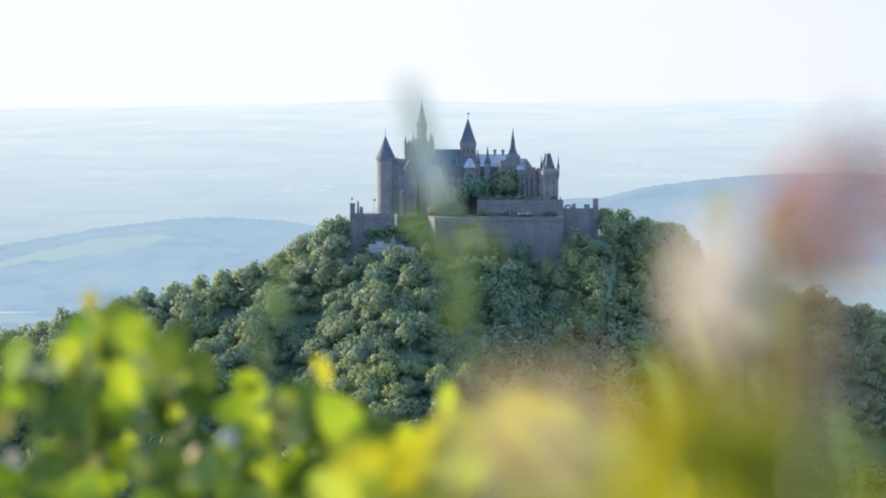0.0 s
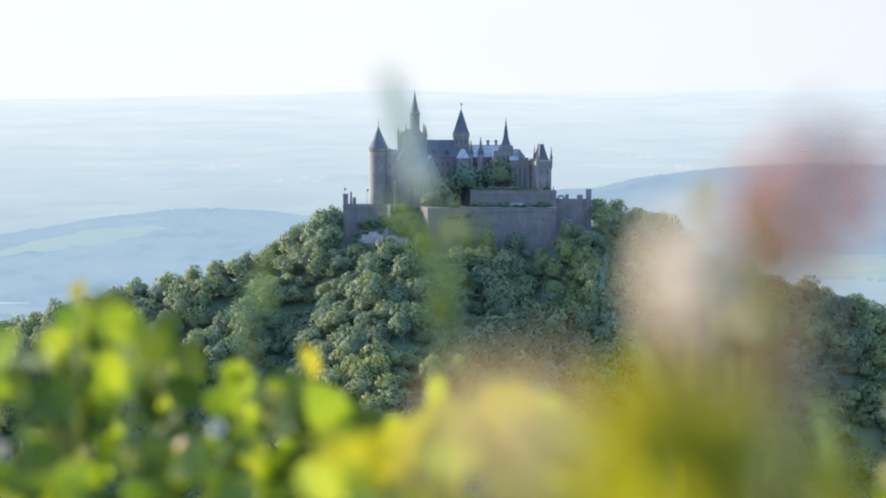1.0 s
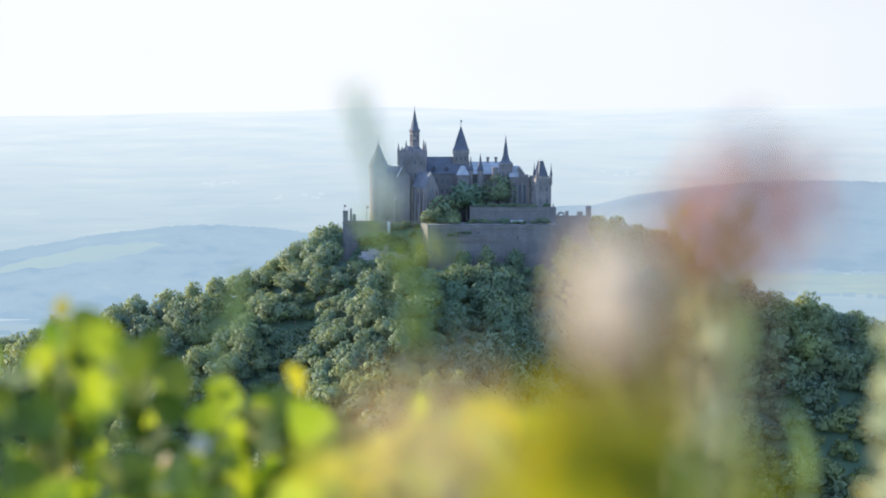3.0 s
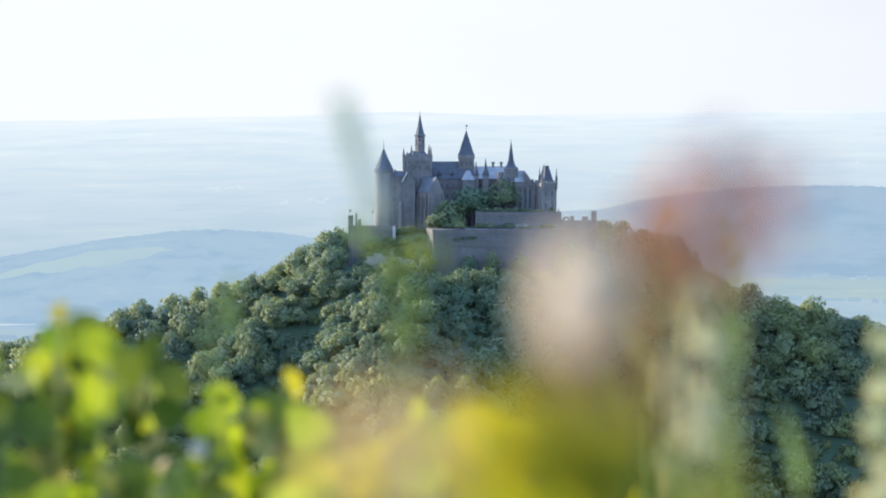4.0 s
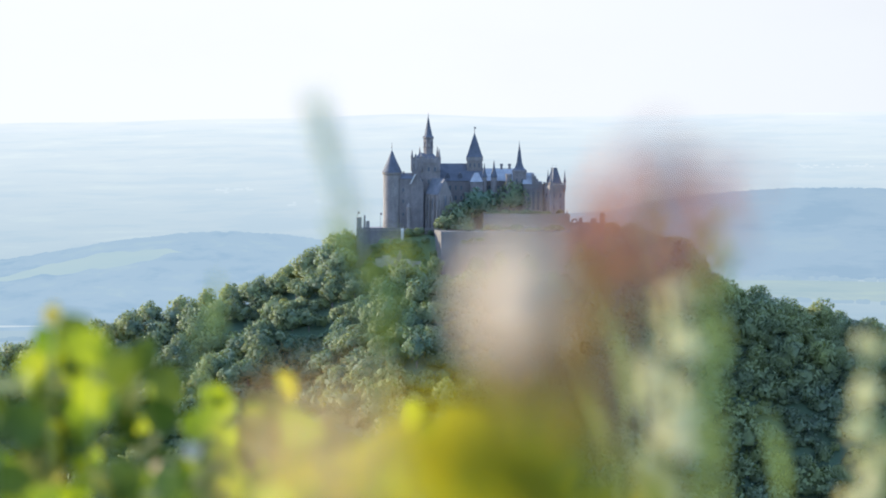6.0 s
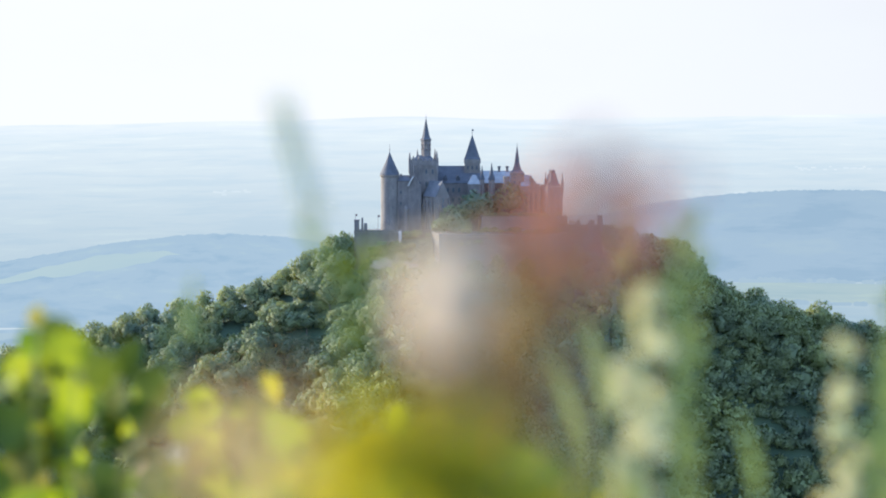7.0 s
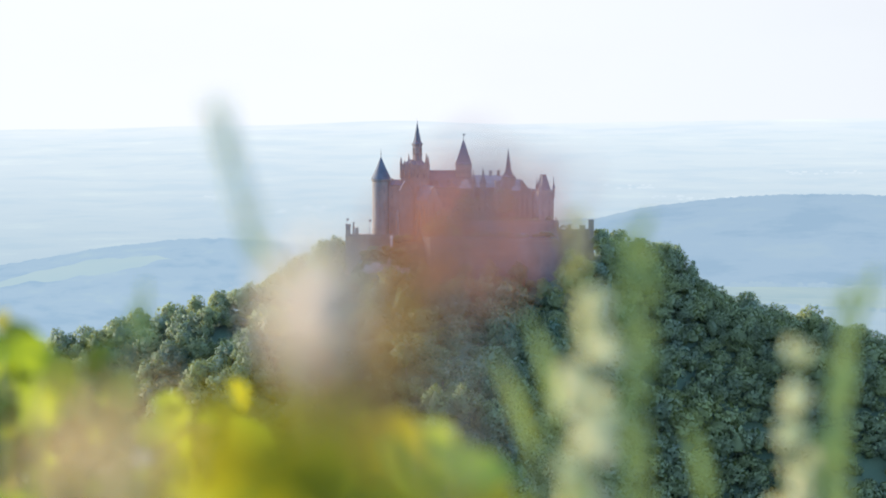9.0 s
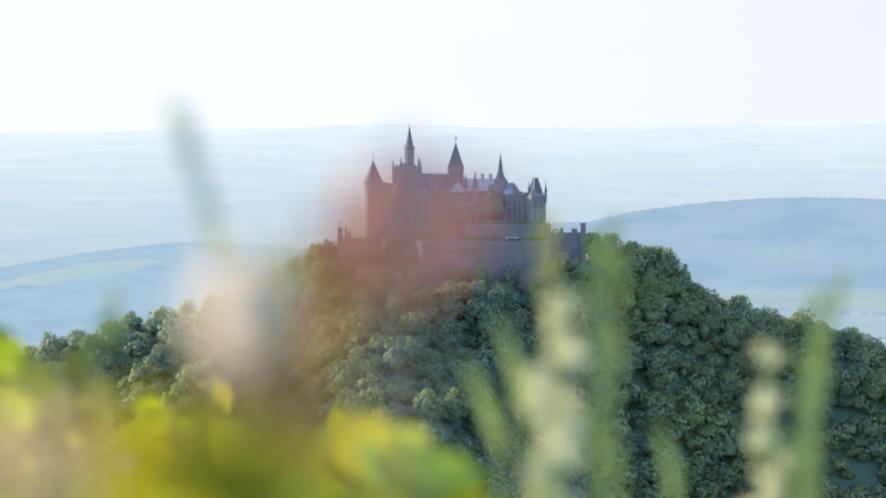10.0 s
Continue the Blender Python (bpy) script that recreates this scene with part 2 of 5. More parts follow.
def land(x, y):
    """Height of the ground at x, y."""
    x, y = np.asarray(x, float), np.asarray(y, float)
    valley = 34 + 9 * wave(x / 220, y / 220, 3)
    rise = np.clip((y - 1900) / 2950, 0, 1.2)
    valley = valley + (259 + x / 1080 * 16) * rise ** 1.2
    # the castle's hill
    top = np.interp(x, RIDGE_X, RIDGE_Z)
    mid = smooth01((x + 75) / 25) * smooth01((112 - x) / 25)
    front = 1196 - 40 * mid
    back = 1204 + 60 * mid
    df, db = np.clip(front - y, 0, None), np.clip(y - back, 0, None)
    slope = 0.60 * df - 0.00035 * df ** 2 * (df < 700)
    hill = top - np.where(df < 700, slope, 300) - 0.55 * db
    for cx, amp, wid, lean in ((-58, 17, 24, -0.8), (-90, -13, 15, -0.8), (-113, 13, 16, -0.75), (-150, -15, 20, -0.75), (-200, 14, 30, -0.7), (-6, 16, 36, -0.12), (-34, -8, 14, -0.5)):
        xr = cx + lean * df
        hill = hill + amp * np.exp(-((x - xr) / wid) ** 2) * smooth01(df / 55)
    hill = hill - 0.70 * np.clip(x - 22 + 0.12 * df, 0, 170) * smooth01(df / 105)
    hill = hill + 5.0 * wave(x / 24, y / 24, 8) * smooth01((df + db) / 25)
    court = smooth01((y - 1167) / 16) * smooth01((x + 50) / 8) * smooth01((70 - x) / 8) * smooth01((1262 - y) / 12)
    hill = np.maximum(hill, hill + (275 - hill) * court)
    # the brow that the camera stands on
    edge = 3.6 + 0.6 * np.sin(x * 0.7)
    brow = 358.86 + 0.05 * np.sin(x * 2.1) * np.cos(y * 1.7) - 0.72 * np.clip(y - edge, 0, None) - 0.0006 * x ** 2 * (np.abs(x) < 300) - 54 * (np.abs(x) >= 300)
    return np.maximum(np.maximum(valley, hill), brow)


def land_z(x, y):
    return float(land(x, y))


def steps(stops):
    out = []
    for a, b, d in stops:
        out += list(np.arange(a, b, d))
    return np.array(out + [stops[-1][1]])


def build_ground():
    xs = steps(((-2600, -700, 100), (-700, -340, 20), (-340, -8, 6), (-8, 8, 0.5), (8, 340, 6), (340, 700, 20), (700, 2600, 100)))
    ys = steps(((-400, -8, 28), (-8, 12, 0.5), (12, 120, 9), (120, 900, 26), (900, 1290, 5), (1290, 1900, 20), (1900, 4880, 40)))
    gx, gy = np.meshgrid(xs, ys)
    gz = land(gx, gy)
    nx, ny = len(xs), len(ys)
    co = np.stack([gx, gy, gz], -1).reshape(-1, 3)
    i = np.arange(nx * ny).reshape(ny, nx)
    q = np.stack([i[:-1, :-1], i[:-1, 1:], i[1:, 1:], i[1:, :-1]], -1).reshape(-1, 4)
    me = bpy.data.meshes.new("ground")
    me.from_pydata(co.tolist(), [], q.tolist())
    me.materials.append(GROUND)
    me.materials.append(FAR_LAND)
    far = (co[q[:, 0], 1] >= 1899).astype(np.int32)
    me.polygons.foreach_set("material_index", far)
    me.polygons.foreach_set("use_smooth", np.ones(len(q), dtype=bool))
    return tagged(new("ground", me), "grassy brow, wooded castle hill and hazy plain beyond", "ground", kind="structure")


build_ground()


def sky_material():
    """Emission in place of the low sky's light: faint cloud tones, dimmer towards +x."""
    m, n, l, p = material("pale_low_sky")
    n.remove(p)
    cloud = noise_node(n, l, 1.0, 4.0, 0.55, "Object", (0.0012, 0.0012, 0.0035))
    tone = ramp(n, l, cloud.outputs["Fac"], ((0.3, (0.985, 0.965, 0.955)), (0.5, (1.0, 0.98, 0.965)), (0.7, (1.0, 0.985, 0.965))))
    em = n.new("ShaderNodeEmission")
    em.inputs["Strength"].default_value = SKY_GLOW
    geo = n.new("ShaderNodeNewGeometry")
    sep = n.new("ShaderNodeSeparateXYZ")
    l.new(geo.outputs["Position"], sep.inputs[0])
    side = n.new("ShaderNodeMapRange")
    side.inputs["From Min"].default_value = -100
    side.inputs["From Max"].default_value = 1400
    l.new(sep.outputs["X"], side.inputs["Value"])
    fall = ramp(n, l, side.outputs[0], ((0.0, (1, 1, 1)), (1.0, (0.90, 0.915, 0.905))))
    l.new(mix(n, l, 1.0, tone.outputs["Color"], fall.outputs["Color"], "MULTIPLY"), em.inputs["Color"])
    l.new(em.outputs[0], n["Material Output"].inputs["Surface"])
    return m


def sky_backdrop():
    """An added glowing bowl of low sky at the end of the plain, before the world's sky."""
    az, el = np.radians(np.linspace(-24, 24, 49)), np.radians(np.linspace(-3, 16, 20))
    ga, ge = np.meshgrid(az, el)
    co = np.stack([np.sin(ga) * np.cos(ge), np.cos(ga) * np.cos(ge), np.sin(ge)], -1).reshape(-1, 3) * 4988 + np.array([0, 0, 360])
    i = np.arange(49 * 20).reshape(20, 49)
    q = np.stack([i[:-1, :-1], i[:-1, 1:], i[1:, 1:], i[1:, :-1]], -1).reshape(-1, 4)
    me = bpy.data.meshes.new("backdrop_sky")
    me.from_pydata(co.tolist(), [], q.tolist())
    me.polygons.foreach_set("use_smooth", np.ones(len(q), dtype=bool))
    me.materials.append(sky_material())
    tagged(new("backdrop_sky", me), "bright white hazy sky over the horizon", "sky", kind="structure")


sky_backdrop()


def far_hill(name, y, depth, xs, zs, label, mat, seed, rough):
    """A long distant ridge with a wooded, slightly ragged skyline."""
    rs = np.random.RandomState(seed)
    x = np.arange(xs[0], xs[-1], 5.0)
    z = np.interp(x, xs, zs)
    k = np.ones(13) / 13
    z = np.convolve(np.pad(z, 6, mode="edge"), k, "valid") + rough * rs.rand(len(x))
    rows = ((-depth, 0.0), (-depth * 0.6, 0.45), (-depth * 0.3, 0.78), (0, 1.0), (depth * 0.6, 0.5), (depth, 0.0))
    co, q = [], []
    n = len(x)
    for dy, f in rows:
        g = land(x, np.full(n, y + dy)) - 3
        co += np.stack([x, np.full(n, y + dy), g + (z - g) * f], -1).tolist()
    for r in range(len(rows) - 1):
        for i in range(n - 1):
            q.append((r * n + i, r * n + i + 1, (r + 1) * n + i + 1, (r + 1) * n + i))
    me = bpy.data.meshes.new(name)
    me.from_pydata(co, [], q)
    me.materials.append(mat)
    return tagged(new(name, me), label, "hill", kind="structure")


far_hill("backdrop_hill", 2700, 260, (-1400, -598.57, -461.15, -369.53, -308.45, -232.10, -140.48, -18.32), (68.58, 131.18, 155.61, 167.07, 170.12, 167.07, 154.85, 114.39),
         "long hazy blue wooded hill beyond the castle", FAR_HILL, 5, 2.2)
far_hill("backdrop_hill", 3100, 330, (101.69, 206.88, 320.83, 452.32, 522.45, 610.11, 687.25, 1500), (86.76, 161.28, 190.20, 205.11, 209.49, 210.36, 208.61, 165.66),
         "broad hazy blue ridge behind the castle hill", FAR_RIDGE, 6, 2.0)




def drape(name, base_y, depth, ztop, xs, low, high, mat, label):
    """A field lying on the front slope of a far ridge; low and high are shares of its height."""
    fr = ((0.0, -depth), (0.45, -depth * 0.6), (0.78, -depth * 0.3), (1.0, 0.0))
    n = 40
    co, q = [], []
    for i in range(n + 1):
        u = i / n
        x = xs[0] + (xs[1] - xs[0]) * u
        a, b = low(u), high(u)
        for k in range(5):
            f = a + (b - a) * k / 4
            dy = float(np.interp(f, [p[0] for p in fr], [p[1] for p in fr]))
            g = land_z(x, base_y + dy) - 3
            zt = float(np.interp(x, ztop[0], ztop[1]))
            co.append((x, base_y + dy - 2.0, g + (zt - g) * f + 2.5))
    for i in range(n):
        for k in range(4):
            q.append((i * 5 + k, i * 5 + 5 + k, i * 5 + 6 + k, i * 5 + 1 + k))
    me = bpy.data.meshes.new(name)
    me.from_pydata(co, [], q)
    me.materials.append(mat)
    return tagged(new(name, me), label, "field", kind="structure")


WEST = ((-598.57, -461.15, -369.53, -308.45), (131.18, 155.61, 167.07, 170.12))


def field_top(u):
    return 0.62 + 0.22 * math.sin(u * 2.36) + 0.01 * math.sin(u * 23) + 0.006 * math.sin(u * 57)


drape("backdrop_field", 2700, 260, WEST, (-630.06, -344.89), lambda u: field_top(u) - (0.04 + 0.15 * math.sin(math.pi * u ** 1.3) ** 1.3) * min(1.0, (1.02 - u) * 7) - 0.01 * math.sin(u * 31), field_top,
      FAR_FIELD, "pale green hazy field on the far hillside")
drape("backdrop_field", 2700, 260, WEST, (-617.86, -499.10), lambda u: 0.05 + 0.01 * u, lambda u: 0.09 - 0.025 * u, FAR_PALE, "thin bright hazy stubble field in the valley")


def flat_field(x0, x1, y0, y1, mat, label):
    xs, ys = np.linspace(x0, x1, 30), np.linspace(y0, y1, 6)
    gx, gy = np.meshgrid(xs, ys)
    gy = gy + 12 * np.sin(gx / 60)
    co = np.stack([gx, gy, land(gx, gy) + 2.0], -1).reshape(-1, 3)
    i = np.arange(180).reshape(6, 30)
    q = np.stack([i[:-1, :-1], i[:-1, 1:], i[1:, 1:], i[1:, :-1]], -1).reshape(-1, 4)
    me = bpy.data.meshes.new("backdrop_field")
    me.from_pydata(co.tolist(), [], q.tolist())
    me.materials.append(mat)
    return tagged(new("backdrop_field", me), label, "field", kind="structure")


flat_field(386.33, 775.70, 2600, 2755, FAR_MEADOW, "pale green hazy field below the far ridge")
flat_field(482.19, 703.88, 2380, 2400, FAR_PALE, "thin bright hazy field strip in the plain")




FAR_HEDGE = painted_haze_material("hazy_hedge", (0.36, 0.49, 0.58), (0.60, 0.71, 0.75), 2200, 4200,
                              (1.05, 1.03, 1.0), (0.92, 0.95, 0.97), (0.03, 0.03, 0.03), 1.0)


def far_hedge(x0, x1, y, height, seed):
    """A ragged row of small trees along the edge of a far field."""
    r = random.Random(seed)
    bm = bmesh.new()
    x = x0
    while x < x1:
        if r.random() < 0.82:
            w, h = r.uniform(4, 9), height * r.uniform(0.5, 1.2)
            yy = y + 12 * math.sin(x / 60) + r.uniform(-4, 4)
            z = land_z(x, yy) + 1
            lathe(bm, x, yy, ((w * 0.7, z - 2), (w, z + h * 0.3), (w * 0.75, z + h * 0.75), (0, z + h)), 7, r.uniform(0, 6))
        x += r.uniform(5, 13)
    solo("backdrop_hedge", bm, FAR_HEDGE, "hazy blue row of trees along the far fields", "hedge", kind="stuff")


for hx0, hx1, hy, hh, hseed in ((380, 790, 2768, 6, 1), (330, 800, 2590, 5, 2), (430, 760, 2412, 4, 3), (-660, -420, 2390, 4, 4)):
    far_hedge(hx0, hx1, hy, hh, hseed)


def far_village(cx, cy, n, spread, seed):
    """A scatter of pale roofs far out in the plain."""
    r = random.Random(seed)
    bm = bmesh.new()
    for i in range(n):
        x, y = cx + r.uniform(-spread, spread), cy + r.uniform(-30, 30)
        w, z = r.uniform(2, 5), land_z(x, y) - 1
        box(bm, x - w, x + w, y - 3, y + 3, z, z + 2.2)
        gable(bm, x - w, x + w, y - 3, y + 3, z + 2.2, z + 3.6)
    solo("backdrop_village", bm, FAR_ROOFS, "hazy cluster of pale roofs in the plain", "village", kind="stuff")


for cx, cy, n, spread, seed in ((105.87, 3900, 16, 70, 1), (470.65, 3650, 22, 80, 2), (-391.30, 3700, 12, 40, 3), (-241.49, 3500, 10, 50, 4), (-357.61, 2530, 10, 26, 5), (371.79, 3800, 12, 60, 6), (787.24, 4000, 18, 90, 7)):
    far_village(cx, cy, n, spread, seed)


# ---- castle ----
def finial(parent, x, y, z0, z1, r=0.18, name="finial"):
    h = z1 - z0
    return part(name, mesh_of(lambda b: lathe(b, x, y, ((r, z0), (r * 0.6, z0 + h * 0.35), (r * 1.8, z0 + h * 0.45), (r * 0.6, z0 + h * 0.55), (r * 0.3, z1), (0, z1)), 6)), LEAD, parent)


def window(parent, x, y, z, w, h, arch=True, side="front"):
    """A stone-framed window with a dark pane on a wall facing -y (front) or -x (left)."""
    d = 0.3
    bm = bmesh.new()
    fw = 0.22
    if side == "front":
        box(bm, x - w / 2 - fw, x - w / 2, y - d, y + 0.1, z, z + h)
        box(bm, x + w / 2, x + w / 2 + fw, y - d, y + 0.1, z, z + h)
        box(bm, x - w / 2 - fw, x + w / 2 + fw, y - d - 0.1, y + 0.1, z - fw, z)
        if arch:
            gable(bm, x - w / 2 - fw, x + w / 2 + fw, y - d, y + 0.1, z + h, z + h + w * 0.6, "y")
        else:
            box(bm, x - w / 2 - fw, x + w / 2 + fw, y - d, y + 0.1, z + h, z + h + fw)
    else:
        box(bm, x - d, x + 0.1, y - w / 2 - fw, y - w / 2, z, z + h)
        box(bm, x - d, x + 0.1, y + w / 2, y + w / 2 + fw, z, z + h)
        box(bm, x - d - 0.1, x + 0.1, y - w / 2 - fw, y + w / 2 + fw, z - fw, z)
        box(bm, x - d, x + 0.1, y - w / 2 - fw, y + w / 2 + fw, z + h, z + h + fw)
    frame_part = part("window", bm, STONE, parent)
    bm = bmesh.new()
    if side == "front":
        box(bm, x - w / 2, x + w / 2, y - 0.06, y + 0.05, z, z + h)
    else:
        box(bm, x - 0.06, x + 0.05, y - w / 2, y + w / 2, z, z + h)
    part("pane", bm, GLASS, frame_part, "dark window glass")
    return frame_part


def merlons(parent, x0, x1, y, z, w, gap, h, t=0.8, along="x", mat=None):
    """A row of battlement blocks that share one mesh."""
    me = bpy.data.meshes.new("merlon")
    bm = bmesh.new()
    a, b = (w / 2, t / 2) if along == "x" else (t / 2, w / 2)
    box(bm, -a, a, -b, b, 0, h * 0.85)
    gable(bm, -a - 0.08, a + 0.08, -b - 0.08, b + 0.08, h * 0.85, h, along)
    bm.to_mesh(me)
    bm.free()
    me.materials.append(mat or STONE)
    off = ROOT_AT[root_of(parent).name]
    n = max(1, int((x1 - x0 + gap) / (w + gap)))
    step = (x1 - x0 - w) / max(1, n - 1)
    for i in range(n):
        c = x0 + w / 2 + step * i
        ob = new("merlon", me)
        ob.parent = parent
        ob.location = (Vector((c, y, z)) if along == "x" else Vector((y, c, z))) - off


GROUP = "buildings of the hilltop castle"


def round_tower():
    x, y = -33.59, 1200.0
    t = thing("round_tower", (x, y, 271.20), "tall round grey stone tower with a dark slate cone", "tower", GROUP)
    r = 5.29
    part("wall", mesh_of(lambda b: lathe(b, x, y, ((r + 0.5, 269.50), (r + 0.2, 281.38), (r, 284.77), (r, 309.88), (r + 0.5, 310.56), (r + 0.5, 311.58)), 56)), STONE, t, smooth=False)
    part("roof", mesh_of(lambda b: lathe(b, x, y, ((r + 0.9, 311.58), (r + 0.6, 312.09), (r * 0.52, 318.70), (0.35, 324.47), (0, 324.81)), 56)), SLATE, t, "steep dark slate cone")
    finial(t, x, y, 324.13, 329.56, 0.22)
    for k, a in enumerate((-95, -70)):
        for zz in (303.09, 290.88):
            wx, wy = x + r * math.cos(radians(a)), y + r * math.sin(radians(a))
            window(t, wx, wy + 0.12, zz, 0.7, 1.7, False)
    # stair turret at its side
    part("stair_turret", mesh_of(lambda b: lathe(b, -23.41, 1193.0, ((1.25, 271.20), (1.2, 289.52), (1.45, 290.20), (1.45, 291.22), (0.2, 293.59), (0, 293.76)), 10)), STONE, t, "slim stone stair turret")


def west_range():
    t = thing("castle_wing", (-25.11, 1204, 271.20), "grey stone castle wing with a slate roof", "building", GROUP)
    part("wall", mesh_of(lambda b: box(b, -28.84, -20.36, 1197, 1216, 269.50, 307.85)), STONE_DARK, t)
    part("roof", mesh_of(lambda b: gable(b, -28.84, -20.36, 1197, 1216, 307.85, 310.90, "x", 0, 0.4)), SLATE, t)
    part("chimney", mesh_of(lambda b: box(b, -27.32, -26.30, 1204, 1206, 309.20, 311.75)), STONE_DARK, t)
    for xx in (-26.81, -21.38):
        for zz in (300.04, 293.25, 285.45):
            window(t, xx, 1197, zz, 0.9, 2.0)


def main_tower():
    t = thing("main_tower", (-12.89, 1212, 271.20), "massive stone main tower with pinnacles and a slender spire", "tower", GROUP)
    x0, x1, y0, y1 = -21.72, -4.75, 1202.0, 1219.0
    part("wall", mesh_of(lambda b: (box(b, x0, x1, y0, y1, 269.50, 316.67), box(b, x0 - 0.5, x1 + 0.5, y0 - 0.5, y1 + 0.5, 316.67, 318.36))), STONE_DARK, t)
    part("parapet", mesh_of(lambda b: (box(b, x0 - 0.5, x1 + 0.5, y0 - 0.5, y0 + 0.4, 318.36, 319.72), box(b, x0 - 0.5, x1 + 0.5, y1 - 0.4, y1 + 0.5, 318.36, 319.72),
                                       box(b, x0 - 0.5, x0 + 0.4, y0 + 0.4, y1 - 0.4, 318.36, 319.72), box(b, x1 - 0.4, x1 + 0.5, y0 + 0.4, y1 - 0.4, 318.36, 319.72))), STONE_DARK, t)
    merlons(t, x0 - 0.4, x1 + 0.4, y0 - 0.05, 319.72, 1.1, 1.0, 1.36, 0.7, "x", STONE_DARK)
    merlons(t, y0 + 0.8, y1 - 0.8, x0 - 0.05, 319.72, 1.1, 1.0, 1.36, 0.7, "y", STONE_DARK)
    part("roof", mesh_of(lambda b: gable(b, x0 + 0.6, x1 - 0.6, y0 + 0.6, y1 - 0.6, 318.36, 322.78, "x", 4.0)), SLATE, t, "dark slate hipped roof")
    # corner pinnacles
    for px, py, top in ((-21.55, y0, 324.81), (-5.26, y0, 325.83), (-6.45, y1, 326.51), (-17.14, y1, 326.17), (-19.34, y0, 322.78), (-15.95, y0, 323.45)):
        part("pinnacle", mesh_of(lambda b: lathe(b, px, py, ((0.75, 311.92), (0.75, 320.06), (0.95, 320.40), (0.8, 321.08), (0.12, top), (0, top)), 8)), STONE_DARK, t)
    # octagonal upper stage
    cx, cy = -11.88, 1212.0
    r = 3.12
    part("upper_stage", mesh_of(lambda b: lathe(b, cx, cy, ((r, 317.69), (r, 325.9), (r + 0.25, 326.1), (r + 0.25, 326.5)), 8, radians(22.5))), STONE_DARK, t)
    for i in range(8):
        a = radians(22.5 + 45 * i)
        part("belfry_pier", mesh_of(lambda b: lathe(b, cx + 2.3 * math.cos(a), cy + 2.3 * math.sin(a), ((0.95, 326.5), (0.80, 326.9), (0.80, 328.7), (1.0, 329.5)), 6, a)), STONE_DARK, t)
    part("belfry_crown", mesh_of(lambda b: lathe(b, cx, cy, ((r, 329.5), (r, 331.26), (r + 0.45, 331.60), (r + 0.45, 332.62)), 8, radians(22.5))), STONE_DARK, t)
    part("spire", mesh_of(lambda b: lathe(b, cx, cy, ((r + 0.3, 332.62), (r * 0.86, 333.29), (r * 0.42, 339.06), (0.3, 344.49), (0, 344.83)), 8, radians(22.5))), SLATE, t, "slender dark slate spire")
    finial(t, cx, cy, 344.15, 347.21, 0.2)
    for i, xx in enumerate((-19.00, -15.61, -11.54, -7.80)):
        for zz in (311.92, 304.45):
            window(t, xx, y0, zz, 1.1, 2.6)
    # sunlit edge of the west gable, its brightness put into paler stone
    bm = bmesh.new()
    v = [bm.verts.new((px, yy, pz)) for yy in (1194.6, 1196.6) for px, pz in ((-22.90, 304.79), (-21.89, 304.79), (-19.00, 310.56), (-19.85, 310.56))]
    for f in ((0, 1, 2, 3), (7, 6, 5, 4), (0, 4, 5, 1), (1, 5, 6, 2), (2, 6, 7, 3), (3, 7, 4, 0)):
        bm.faces.new([v[i] for i in f])
    part("gable_coping", bm, STONE_LIT, t, "gable coping painted pale as if sunlit")
    part("gable_wall", mesh_of(lambda b: (box(b, -22.06, -14.59, 1196.6, 1202.0, 269.50, 304.79), gable(b, -22.73, -14.59, 1196.6, 1202.0, 304.79, 310.90, "y"))), STONE_DARK, t)


def chapel():
    """A small gabled chapel set askew to the walls."""
    cx, cy = -5.39, 1196.0
    t = thing("chapel", (cx, cy, 277.86), "stone chapel with a steep slate gabled roof", "chapel", GROUP)
    x0, x1, y0, y1 = cx - 4.6, cx + 4.6, cy - 6.5, cy + 6.5
    ze, zr, zb = 298.52, 307.94, 270.26
    part("wall", mesh_of(lambda b: box(b, x0, x1, y0, y1, zb, ze)), STONE, t)
    part("gable_wall", mesh_of(lambda b: gable(b, x0, x1, y0, y0 + 0.8, ze, zr - 0.6, "y")), STONE, t)
    part("roof", mesh_of(lambda b: gable(b, x0, x1, y0 + 0.9, y1, ze + 0.1, zr, "y", 0, 0.5)), SLATE_MID, t, "steep weathered slate roof")
    for yy in (y0 + 0.6, cy - 2.2, cy + 2.2, y1 - 0.6):
        part("buttress", mesh_of(lambda b: (box(b, x0 - 1.1, x0, yy - 0.45, yy + 0.45, zb, ze - 3.0), box(b, x0 - 0.6, x0, yy - 0.4, yy + 0.4, ze - 3.0, ze - 0.6))), STONE, t)
    for yy in (cy - 4.2, cy, cy + 4.2):
        window(t, x0, yy, ze - 9.5, 1.3, 7.0, False, "left")
    for xx in (x0 + 0.5, x1 - 0.5):
        part("buttress", mesh_of(lambda b: box(b, xx - 0.5, xx + 0.5, y0 - 0.9, y0, zb, ze - 1.0)), STONE, t)
    window(t, cx, y0, ze - 8.0, 1.8, 7.5)
    finial(t, cx, y0 + 0.5, zr - 0.4, zr + 2.2, 0.18)
    t.rotation_euler = (0, 0, radians(36))


